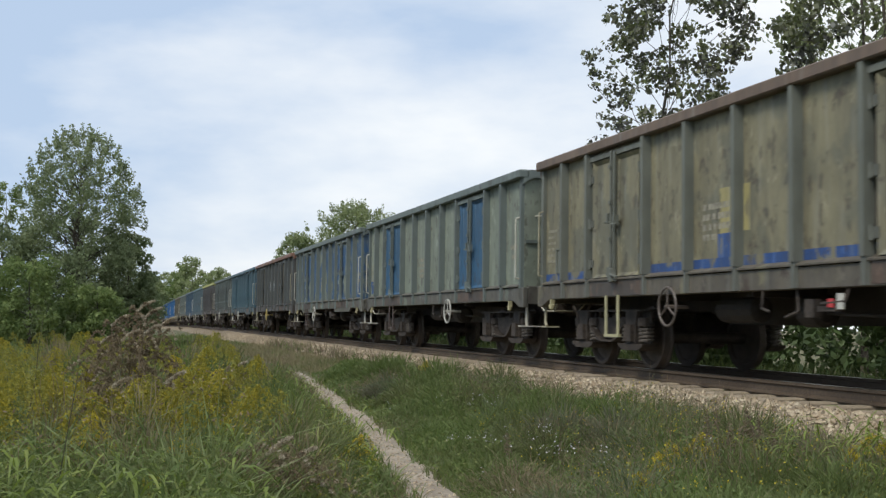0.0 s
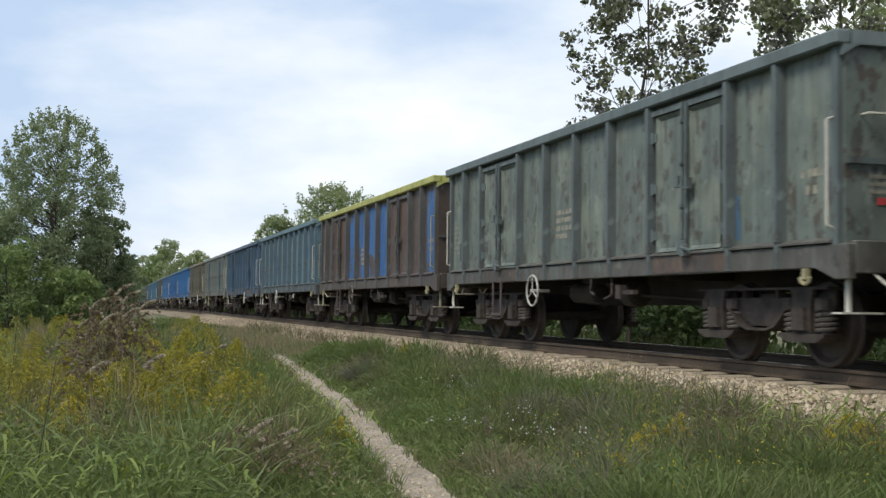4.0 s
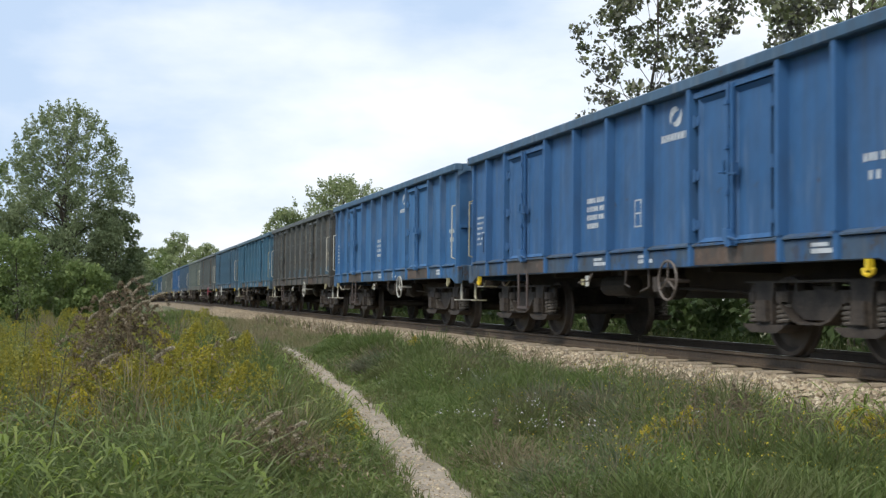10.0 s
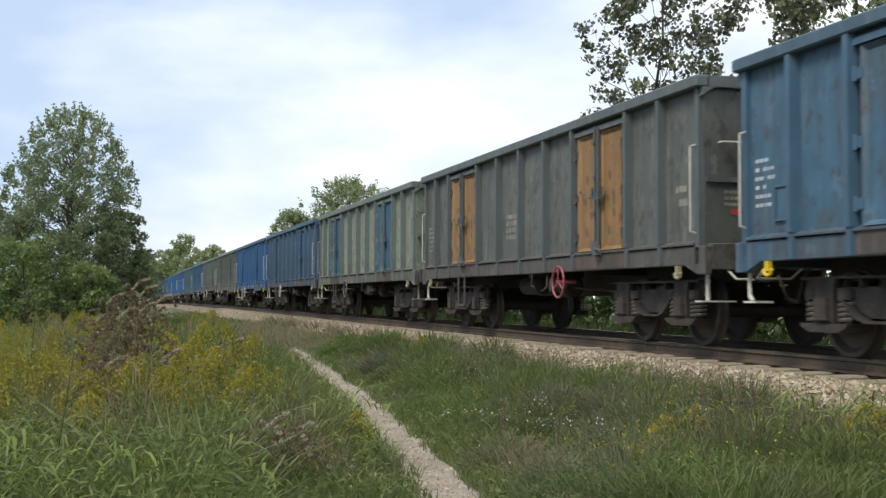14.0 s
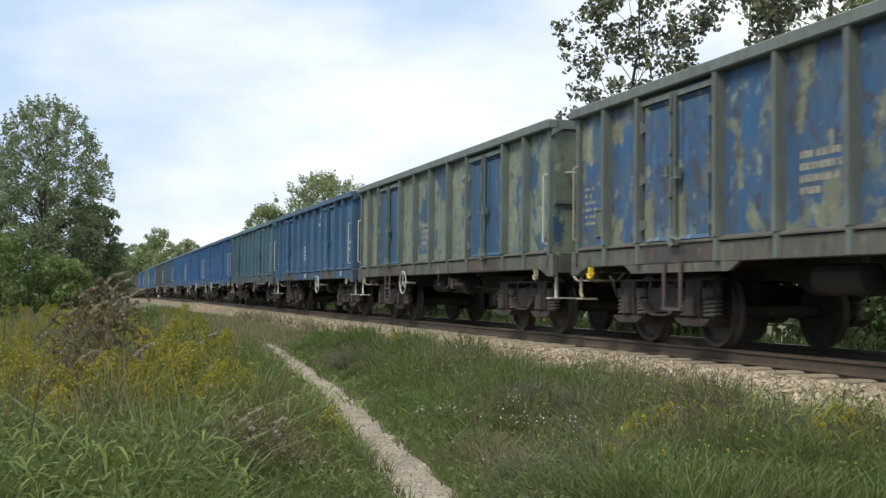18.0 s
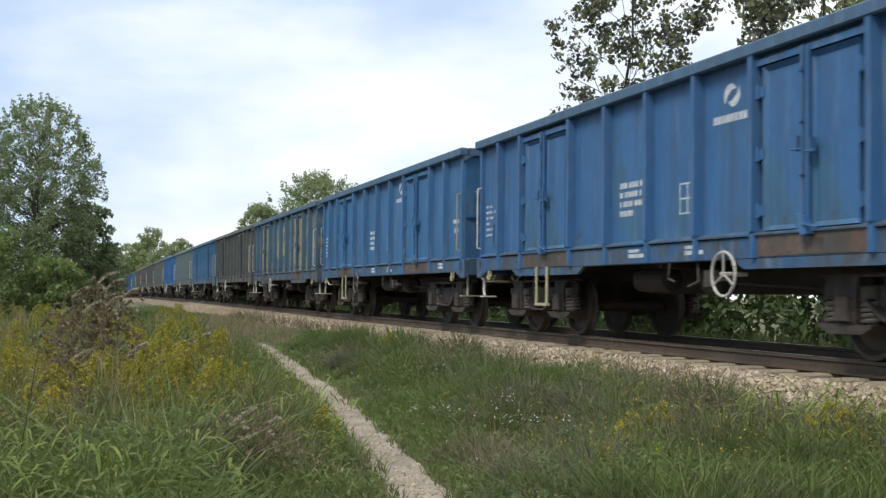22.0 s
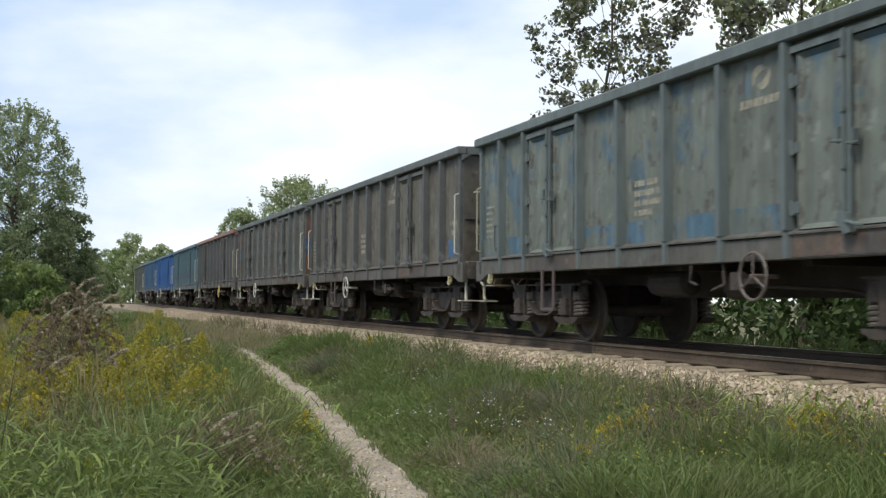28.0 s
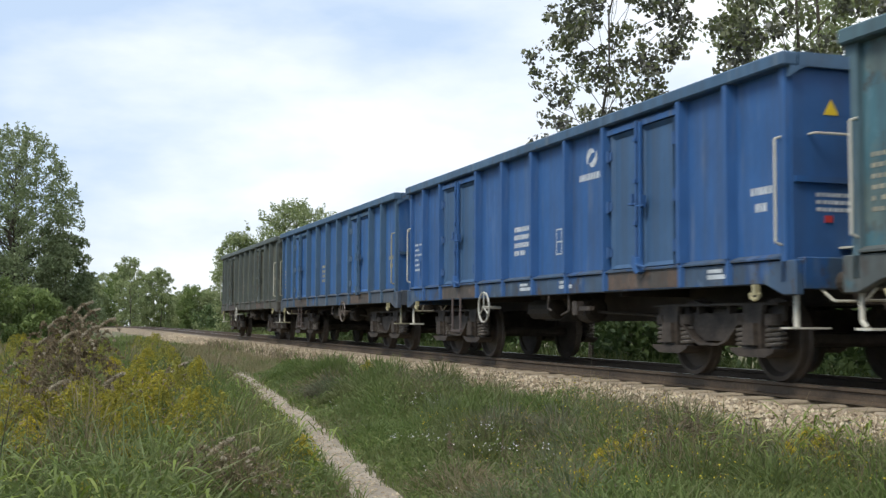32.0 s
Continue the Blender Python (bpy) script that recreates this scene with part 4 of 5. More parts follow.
DEEP_STEP = (2, 4, 8, 20, 21, 24, 25, 26, 28)     # wagons with deep plates under the doors
LEVER = {0: -2.0, 7: -2.3, 12: 0.8, 13: 1.0, 14: 0.9, 20: -2.2, 25: -2.15}
for k, (main, other, share, rust, door, rim, kind, words) in enumerate(TRAIN):
    root = copy_thing(patterns[door != "none", -1.9 if k in WHEEL_AHEAD else 1.7 if k < 19 else 2.05], wagon_pose(middle(k)))
    tagged(root, words + "", "wagon", "wagons of the freight train")
    body = paint("wagon_body", srgb(*main), srgb(*other) if other else None, share, 1.9 if k in (2, 21, 22, 28) else 1.0, rust, 0.35 + 0.3 * rust, k)
    tone = tuple(0.5 * a + 0.5 * b for a, b in zip(main, (80, 92, 98)))
    ribs = paint("wagon_rib", srgb(*(main if kind == "new" else tone), 0.85), None, 0, 1.0, rust * 0.6, 0.5, k + 50)
    doorp = paint("wagon_door", srgb(*door), None, 0, 1.0, rust, 0.4, k + 90) if door not in (None, "none") else body
    cap = paint("wagon_rim", srgb(*(rim or tone), 0.9), None, 0, 1.0, 0.15, 0.4, k + 130)
    rail = plain("wagon_hand_rail", srgb(*((186, 182, 168) if k % 3 else (150, 144, 120)), 1.1), 0.5)
    spin = plain("wagon_hand_wheel", srgb(*((150, 70, 80) if k == 17 else (176, 158, 96) if k in (3, 36) else (172, 170, 160) if k % 3 else (96, 86, 78)), 1.1), 0.5)
    ladd = plain("wagon_ladder", srgb(*((186, 180, 140) if k in (0, 9, 20, 26, 27, 32) else (92, 78, 72))), 0.6)
    base = tuple((0.55 if kind == "new" else 0.3) * a + (0.45 if kind == "new" else 0.7) * b for a, b in zip(main, (84, 76, 68)))
    sill = paint("wagon_sill", srgb(*base), srgb(*main), 0.4 if kind == "new" else 0.05, 1.6, 0.3, 0.5, k + 170)
    swap = {P_SILL: sill, P_BODY: body, P_RIB: ribs, P_DOOR: doorp, P_CAP: cap, P_RAIL: rail, P_WHEEL: spin, P_LADDER: ladd, P_HOOK: YELLOWSIGN if k in (12, 20, 21, 25, 16) else CREAM}
    turning = []
    for o in root.children_recursive:
        sl = o.material_slots
        if sl and sl[0].material in swap:
            new_mat = swap[sl[0].material]
            sl[0].link = "OBJECT"
            sl[0].material = new_mat
        if o.name.startswith("wheelset"):
            turning.append(o)
    marks(root, kind, k, -0.03 if k == 20 else 0.12 if k in (26, 38) else 0.2)
    for j, (w, y0, y1, z0, z1, col) in enumerate(PATCHES):
        if w == k:
            coat = paint("patch_paint", srgb(*col), srgb(*main), 0.5 if w in (29, 14, 33, 22, 4, 7) else 0.25, 2.2, 0.2, 0.4, j + 210)
            part("paint_patch", box(bmesh.new(), -1.4025, -1.3995, y0, y1, z0, z1), coat, root, "patch of other paint")
    if k == 35:
        for z0, z1, col in ((1.2, 1.93, (106, 72, 52)), (1.935, 2.38, (46, 92, 150)), (2.385, 3.1, (106, 72, 52))):
            coat = paint("patch_paint", srgb(*col), None, 0, 1.0, 0.25, 0.4, z0)
            part("paint_patch", box(bmesh.new(), -1.38, 1.38, -6.5385, -6.5345, z0, z1), coat, root, "band of other paint")
    if k in DEEP_STEP:
        for yc in (-3.455, 3.455):
            bm = prism(bmesh.new(), [(yc - 1.45, 1.04), (yc - 1.22, 0.93), (yc + 1.22, 0.93), (yc + 1.45, 1.04)], "x", -1.45, -1.40)
            part("deep_sill_plate", bm, sill, root)
    if k in LEVER:
        y = LEVER[k]
        part("lever_bracket", pipe(bmesh.new(), [(-1.40, y - 0.1, 1.05), (-1.46, y - 0.1, 0.90), (-1.46, y + 0.3, 0.88)], 0.018), BOGIE, root)
        part("lever_plate", box(bmesh.new(), -1.475, -1.46, y - 0.10, y + 0.01, 0.82, 0.98), PALE, root, "white brake lever plate")
        part("lever_plate", box(bmesh.new(), -1.475, -1.46, y + 0.07, y + 0.17, 0.84, 0.93), REDPAINT if k in (0, 20) else CREAM, root, "painted brake lever plate")
    if k in (34, 35, 36, 22, 15):
        part("ladder_rung", box(bmesh.new(), -1.50, -1.44, 3.33, 3.69, 0.74, 0.78), ladd, root)
    if k in (7, 8, 11, 14, 19, 23, 24, 38):
        bm = prism(bmesh.new(), [(-1.02, 2.76), (-0.84, 2.76), (-0.93, 2.92)], "y", -6.537, -6.541)
        part("warning_sign", bm, YELLOWSIGN, root, "small yellow warning triangle")
    wagons.append(root)
    wheelsets.append(sorted(turning, key=lambda o: o.location.y))
for t in patterns.values():
    for o in (*t.children_recursive, t):
        bpy.data.objects.remove(o)


# ---- plants ----
def leaf_cloud(rng, centres, radii, count, size, flat=0.7, droop=0.0, wide=0.55):
    """Small leaves of two triangles round clump centres; thinner towards the middle."""
    vs, fs = [], []
    centres, radii = np.array(centres), np.array(radii)
    pick = rng.choice(len(centres), count, p=radii ** 2 / np.sum(radii ** 2))
    d = rng.normal(0, 1, (count, 3))
    d /= np.linalg.norm(d, axis=1)[:, None]
    pos = centres[pick] + d * radii[pick][:, None] * (rng.random((count, 1)) ** 0.45) * np.array([1, 1, flat])
    a = rng.normal(0, 1, (count, 3))
    a[:, 2] -= droop
    a /= np.linalg.norm(a, axis=1)[:, None]
    b = np.cross(a, rng.normal(0, 1, (count, 3)))
    b /= np.linalg.norm(b, axis=1)[:, None]
    s = size * rng.uniform(0.6, 1.4, (count, 1))
    p0, p1, p2, p3 = pos - a * s, pos + b * s * wide, pos + a * s, pos - b * s * wide
    vs = np.stack([p0, p1, p2, p3], 1).reshape(-1, 3)
    fs = np.arange(count * 4).reshape(-1, 4)
    return vs.tolist(), fs.tolist()


def limb(bm, a, b, r0, r1, rng, bits=4, bend=0.12):
    a, b = Vector(a), Vector(b)
    last, span = a, (b - a).length
    for k in range(1, bits + 1):
        f = k / bits
        p = a.lerp(b, f)
        if k < bits:
            p += Vector(rng.normal(0, bend * span * 0.25, 3))
        rod(bm, last, p, r0 + (r1 - r0) * (k - 1) / bits, 6, r0 + (r1 - r0) * f)
        last = p


def tree(x, y, height, spread, words, leafmat, leaves, size, seed, low=0.15, trunk=0.14, clumps=60, lean=(0, 0), flat=0.8, clump=0.2, droop=0.0, kind="tree", wide=0.55, belly=0.42, rough=0.35, fine=0.0, shoots=0, twigs=2):
    """A trunk with limbs and a domed crown of many small leaves in uneven clumps."""
    rng = np.random.default_rng(seed)
    z0 = ground_z(x, y)
    root = new(kind)
    root.location = (x, y, z0)
    bm = bmesh.new()
    tip = Vector((lean[0], lean[1], height * 0.9))
    limb(bm, (0, 0, -0.1), tip, trunk, 0.012, rng, 7, 0.05)
    centres, radii = [], []
    for k in range(clumps):
        g = (k + rng.random()) / clumps
        f = low + (1 - low) * g
        a = k * 2.4 + rng.normal(0, 0.5)
        prof = math.sqrt(max(0.05, 1 - ((g - belly) / (1.04 - belly)) ** 2))
        r = spread * prof * (0.25 + 0.75 * math.sqrt(rng.random())) * (0.88 + rough * noise.noise(Vector((math.cos(a) * 1.5, math.sin(a) * 1.5 + f * 3, seed))))
        c = Vector((r * math.cos(a) + lean[0] * f, r * math.sin(a) + lean[1] * f, height * f * 0.97))
        centres.append(c)
        radii.append(spread * clump * rng.uniform(0.5, 1.4) * (1 + fine * (0.5 - g)))
        if k % twigs == 0:
            limb(bm, (lean[0] * f * 0.8, lean[1] * f * 0.8, height * max(0.05, f - 0.14)), c, trunk * 0.3 * (1.15 - f), 0.006, rng, 3)
    for k in range(shoots):
        a, q = k * 2.4, math.sqrt((k + 0.5) / shoots) * 0.92
        c = Vector((spread * q * math.cos(a), spread * q * math.sin(a), height * (low + (1 - low) * (belly + (1.0 - belly) * math.sqrt(1 - q * q))) * 0.97))
        for j in range(4):
            centres.append(c + Vector((0.04 * j * math.cos(a), 0.04 * j * math.sin(a), 0.17 * j)))
            radii.append(0.20 - 0.035 * j)
    part("trunk", bm, BARK, root)
    vs, fs = leaf_cloud(rng, centres, radii, leaves, size, flat, droop, wide)
    mesh_of("crown", vs, fs, leafmat, root)
    tagged(root, words, kind)
    return root


tree(-1.2, 55, 9.8, 3.2, "dense round-topped green deciduous tree at the meadow's edge", LEAF_A, 76000, 0.062, 11, 0.04, 0.16, 420, clump=0.145, belly=0.20, rough=0.2, fine=1.2, shoots=80)
tree(-5.6, 54, 6.4, 2.6, "bushy green shrub beside a taller tree", LEAF_A, 9000, 0.085, 12, 0.03, 0.10, 60, clump=0.24, kind="shrub")
tree(1.0, 54.5, 5.2, 1.35, "leafy green shrub beside a taller tree", LEAF_A, 8000, 0.075, 16, 0.03, 0.08, 60, clump=0.24, kind="shrub")
tree(-2.9, 50, 3.6, 1.9, "low leafy green shrub under a tree", LEAF_D, 7000, 0.08, 13, 0.02, 0.07, 44, clump=0.26, kind="shrub")
tree(-0.3, 50, 2.6, 1.5, "low leafy green shrub under a tree", LEAF_D, 5000, 0.08, 14, 0.02, 0.07, 36, clump=0.26, kind="shrub")
tree(1.4, 60, 3.6, 1.3, "low leafy green shrub near the track", LEAF_A, 4500, 0.085, 15, 0.02, 0.07, 36, clump=0.26, kind="shrub")
tree(15.0, 73, 8.7, 4.3, "pale green willow tree behind the railway", LEAF_C, 30000, 0.075, 21, 0.03, 0.2, 230, clump=0.12, belly=0.36, rough=0.4, shoots=30)
tree(11.5, 73, 6.5, 1.9, "smaller pale green willow tree behind the railway", LEAF_C, 14000, 0.08, 22, 0.03, 0.12, 170, clump=0.22, belly=0.5, rough=0.15)
tree(11.75, 24.4, 10.8, 2.0, "grey-leaved poplar tree with open airy branches behind the railway", LEAF_B, 9800, 0.053, 31, 0.44, 0.07, 210, (0.95, 0), clump=0.14, droop=0.5, wide=0.9, twigs=6)
tree(13.9, 19.6, 10.5, 1.95, "grey-green poplar tree behind the railway", LEAF_B, 7600, 0.056, 32, 0.50, 0.08, 150, clump=0.15, droop=0.5, wide=0.9, twigs=6)
tree(17.2, 23.5, 11.5, 3.2, "bright green leafy tree behind the railway", LEAF_C, 9000, 0.08, 33, 0.4, 0.18, 70, clump=0.24)
for i in range(32):
    rg = random.Random(100 + i)
    far = 235 + rg.uniform(-18, 25)
    turn = -0.012 + 0.0062 * i
    tall = rg.uniform(11.0, 13.5) if 0.048 < turn < 0.098 else rg.uniform(7.0, 9.0)
    tree(far * math.tan(turn), far, tall, rg.uniform(2.8, 3.8), "pale green tree in a distant thicket", LEAF_C if i % 3 else LEAF_D, 4200, 0.20, 200 + i, 0.02, 0.12, 60, clump=0.22)
tree(-9.3, 120, 14.5, 2.6, "dark green slender distant tree", LEAF_D, 5000, 0.14, 240, 0.05, 0.2, 70, clump=0.2)
# bushes beyond the rails, their leaves coloured dark to stand for shade
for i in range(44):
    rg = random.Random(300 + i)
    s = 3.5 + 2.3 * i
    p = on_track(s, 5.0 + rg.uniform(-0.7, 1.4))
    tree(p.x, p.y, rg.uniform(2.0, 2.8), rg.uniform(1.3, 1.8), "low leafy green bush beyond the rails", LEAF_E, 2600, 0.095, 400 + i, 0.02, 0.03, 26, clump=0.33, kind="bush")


# grass and herbs
def in_path(x, y):
    return 3.5 < y < 28 and abs(x - 0.02 - path_x(y)) < 0.15 - 0.09 * max(0, (y - 20) / 8) + 0.10 * noise.noise(Vector((x * 4, y * 3, 4)))


def blades(name, count, region, height, width, mat, seed, words, lean=0.35, category="grass"):
    """Curved grass blades, each two pieces long. region(rng) gives a foot, or None."""
    rng = np.random.default_rng(seed)
    vs, fs = [], []
    rnd = rng.random((count, 2))
    nor = rng.normal(0, lean, (count, 2))
    for i in range(count):
        foot = region(rng)
        if foot is None:
            continue
        x, y, tall = foot
        h = height * tall * (0.5 + 0.85 * rnd[i, 0])
        a, lx, ly = rnd[i, 1] * 6.28, nor[i, 0] * h, nor[i, 1] * h
        w = width * (0.6 + 0.8 * rnd[i, 1]) * (1 if y < 16 else y / 16)
        cx, cy = math.cos(a) * w, math.sin(a) * w
        z = ground_z(x, y) - 0.02
        n0 = len(vs)
        vs += [(x - cx, y - cy, z), (x + cx, y + cy, z), (x + lx * 0.35 + cx * 0.8, y + ly * 0.35 + cy * 0.8, z + h * 0.6), (x + lx * 0.35 - cx * 0.8, y + ly * 0.35 - cy * 0.8, z + h * 0.6), (x + lx, y + ly, z + h)]
        fs += [(n0, n0 + 1, n0 + 2, n0 + 3), (n0 + 3, n0 + 2, n0 + 4)]
    ob = mesh_of(name, vs, fs, mat)
    return tagged(ob, words, category, kind="stuff")


def sprigs(name, count, region, height, size, mat, seed, words, category, tuft=1, low=0.1, slim=0.3, top=0.06):
    """Small leaves or flowers at all heights of the sward; tuft: how many sit together."""
    rng = np.random.default_rng(seed)
    vs, fs = [], []
    for i in range(count):
        foot = region(rng)
        if foot is None:
            continue
        x, y, tall = foot
        z0 = ground_z(x, y)
        zt = z0 + height * tall * (low + (1 - low) * rng.random())
        grow = 1 if y < 14 else (y / 14) ** 0.8
        for _ in range(tuft):
            p = np.array((x, y, zt)) + (rng.normal(0, top, 3) if tuft > 1 else 0)
            d = rng.normal(0, 1, 3)
            d /= np.linalg.norm(d)
            e = np.cross(d, rng.normal(0, 1, 3))
            e /= np.linalg.norm(e)
            s = size * grow * rng.uniform(0.6, 1.4)
            n0 = len(vs)
            vs += [p - d * s, p + e * s * slim, p + d * s, p - e * s * slim]
            fs.append((n0, n0 + 1, n0 + 2, n0 + 3))
    ob = mesh_of(name, vs, fs, mat)
    return tagged(ob, words, category, kind="stuff")


BUDS = island("goldenrod_buds", ((0.24, 0.235, 0.045), (0.30, 0.27, 0.04), (0.19, 0.20, 0.045)), 0.8, 0.3)
SAGELEAF = island("pale_arching_leaves", ((0.17, 0.22, 0.08), (0.22, 0.26, 0.11), (0.13, 0.18, 0.06)))


def tallness(x, y):
    """The sward: short by the path, taller in drifts."""
    d = abs(x - path_x(y)) if y < 44 else 1.5
    drift = 0.8 + 0.6 * noise.noise(Vector((x * 0.8, y * 0.5, 9))) + 0.35 * noise.noise(Vector((x * 2.3, y * 1.4, 2)))
    if x < path_x(y) and y < 30:
        rise = min(1.0, max(0.0, (d - 0.85) / 0.9))
        return (0.30 + 0.75 * rise * rise * (3 - 2 * rise)) * drift
    near = min(0.4, max(0.0, (17 - y) / 10))
    foot = min(1.0, 0.4 + near + 0.6 * max(0.0, track_x(y) - x - 2.6))
    return max(0.22, min(1.0, 0.2 + d * 0.7)) * drift * foot


def meadow(y0, y1, power=1.6, left=0.14, edge=2.3, side=0, patch=0.0):
    """side: -1 left of the path only, 1 right of it only. patch: how much it keeps to drifts."""
    def foot(rng):
        y = y0 + (y1 - y0) * rng.random() ** power
        hi = min(track_x(y) - edge - 0.45 * min(1.0, max(0.0, (y - 14) / 6)) - 0.35 * rng.random() + 0.5 * noise.noise(Vector((y * 0.7, 1, 1))), y * 0.92 + 0.5)
        lo = -y * left - 0.6
        if side < 0:
            hi = min(hi, path_x(y) - 0.25)
        if side > 0:
            lo = path_x(y) + 0.2
        x = lo + (hi - lo) * rng.random()
        if in_path(x, y) or (patch and noise.noise(Vector((x * 0.9, y * 0.45, 20 + patch * 9))) < patch - 0.25):
            return None
        return x, y, tallness(x, y)
    return foot


def bank(rng):
    """The near end of the meadow towards the ballast."""
    y = 5.8 + 7.0 * rng.random() ** 1.2
    x = path_x(y) + 0.9 + (track_x(y) - 2.5 - path_x(y) - 0.9) * rng.random() ** 0.8
    return x, y, tallness(x, y)


def mounds(name, spots, mat, seed, words, strokes=620, width=0.0036, spread=1.0):
    """Bushy herbs: fine strokes fanning up and out of one root. spots: x, y, radius, height."""
    rng = np.random.default_rng(seed)
    vs, fs = [], []
    for x, y, r, h in spots:
        k = int(strokes * rng.uniform(0.7, 1.3))
        a, q, f = rng.random(k) * 6.283, np.sqrt(rng.random(k)) * r, rng.random(k)
        base = np.stack([x + q * 0.75 * np.cos(a), y + q * 0.75 * np.sin(a), np.full(k, ground_z(x, y)) + h * 0.75 * f * (1 - 0.6 * (q / r) ** 2)], 1)
        up = h * (0.10 + 0.30 * rng.random(k)) * (1 - 0.45 * (q / r) ** 2)
        out = spread * (q * 0.6 + 0.03) * rng.uniform(0.4, 1.3, k)
        tip = base + np.stack([np.cos(a) * out + rng.normal(0, 0.035, k), np.sin(a) * out + rng.normal(0, 0.035, k), up], 1)
        b = rng.random(k) * 6.283
        wd = width * rng.uniform(0.6, 1.5, (k, 1)) * np.stack([np.cos(b), np.sin(b), np.zeros(k)], 1) * max(1.0, y / 12)
        mid = base * 0.45 + tip * 0.55 + np.array([0, 0, 0.02])
        n0 = len(vs)
        vs += np.stack([base, mid + wd, tip, mid - wd], 1).reshape(-1, 3).tolist()
        fs += (np.arange(k * 4).reshape(-1, 4) + n0).tolist()
    return tagged(mesh_of(name, vs, fs, mat), words, "herbs", kind="stuff")


def scatter(count, foot, seed, r0, r1, h0, h1):
    rng = np.random.default_rng(seed)
    out = []
    while len(out) < count:
        p = foot(rng)
        if p is not None and abs(p[0] - path_x(p[1])) > 0.42:
            k = rng.random()
            out.append((p[0], p[1], r0 + (r1 - r0) * k, (h0 + (h1 - h0) * k) * min(1.0, 0.35 + 0.5 * abs(p[0] - path_x(p[1]))) * min(1.0, 0.5 + 0.6 * max(0.0, track_x(p[1]) - p[0] - 2.6))))
    return out


def arching(name, count, foot, length, width, mat, seed, words):
    """Long leaves that rise and bow over, four pieces each."""
    rng = np.random.default_rng(seed)
    vs, fs = [], []
    for i in range(count):
        p = foot(rng)
        if p is None:
            continue
        x, y, _ = p
        z, a = ground_z(x, y) + 0.45 * rng.random() ** 1.5, rng.random() * 6.283
        ln, lift = length * rng.uniform(0.5, 1.3), rng.uniform(0.5, 1.2)
        dx, dy = math.cos(a), math.sin(a)
        n0 = len(vs)
        for j in range(5):
            f = j / 4
            w = width * math.sin(math.pi * (0.12 + 0.86 * f)) * rng.uniform(0.8, 1.2)
            px, py = x + dx * ln * f, y + dy * ln * f
            pz = z + ln * lift * (f * 1.5 - f * f * 1.25)
            vs += [(px - dy * w, py + dx * w, pz), (px + dy * w, py - dx * w, pz + w * 0.4)]
        fs += [(n0 + 2 * j, n0 + 2 * j + 1, n0 + 2 * j + 3, n0 + 2 * j + 2) for j in range(4)]
    return tagged(mesh_of(name, vs, fs, mat), words, "leaves", kind="stuff")


blades("meadow_grass", 100000, meadow(5.5, 24, 1.35), 0.40, 0.0045, GRASS, 41, "thick green meadow grass", lean=0.5)
blades("meadow_grass", 60000, meadow(24, 80, 1.5), 0.32, 0.004, GRASS, 42, "green meadow grass further along the line")
blades("tall_grass", 4500, meadow(6.5, 20, 1.3, side=-1), 0.60, 0.0045, HERB, 53, "long arching green grass leaves among the herbs", lean=0.55)
blades("tussock_leaves", 900, meadow(6.3, 9.5, 1.0, side=-1), 0.62, 0.010, SAGELEAF, 55, "broad pale green arching leaves at the meadow edge", lean=0.75)
blades("dry_grass", 14000, meadow(6.0, 40, 1.4, patch=0.28), 0.55, 0.003, DRYGRASS, 43, "dry brown grass stalks in the meadow", lean=0.2)
sprigs("meadow_herbs", 36000, meadow(5.5, 26, 1.4, side=-1), 0.56, 0.045, HERB, 45, "leafy green herbs in the meadow", "herbs", slim=0.14)
sprigs("meadow_herbs", 42000, meadow(6.0, 26, 1.4, side=1), 0.40, 0.022, HERB, 46, "small leafy green herbs beside the path", "herbs", slim=0.4)
sprigs("herb_haze", 9000, meadow(8.0, 30, 1.3, left=0.2, side=-1, patch=0.32), 0.80, 0.014, BUDS, 57, "soft olive-yellow flowering herbs in drifts", "herbs", tuft=2, low=0.55, slim=0.35, top=0.05)
sprigs("withered_herbs", 6000, meadow(7.5, 26, 1.3, left=0.2, side=-1, patch=0.42), 0.85, 0.014, BROWNHEAD, 58, "withered brown herbs in drifts", "herbs", tuft=2, low=0.55, slim=0.4, top=0.04)
sprigs("seed_haze", 30000, meadow(6.0, 34, 1.4, side=1, patch=0.3), 0.52, 0.010, DARKSEED, 47, "brown-purple seed heads over the meadow grass", "seed heads", low=0.5, slim=0.28)
sprigs("sage_herbs", 16000, meadow(6.0, 26, 1.4, side=1, patch=0.3), 0.52, 0.017, SAGE, 54, "grey-green bushy herbs in drifts", "herbs", slim=0.3)
sprigs("white_flowers", 30, meadow(7, 17, 1.2, side=1, patch=0.5), 0.5, 0.0075, WHITEFLOWER, 48, "small white wild flowers in the grass", "flowers", tuft=7, low=0.75, slim=0.8, top=0.035)
sprigs("yellow_buds", 700, bank, 0.5, 0.007, YELLOW, 49, "tiny yellow wild flowers in the grass", "flowers", tuft=3, low=0.7, slim=0.8, top=0.03)


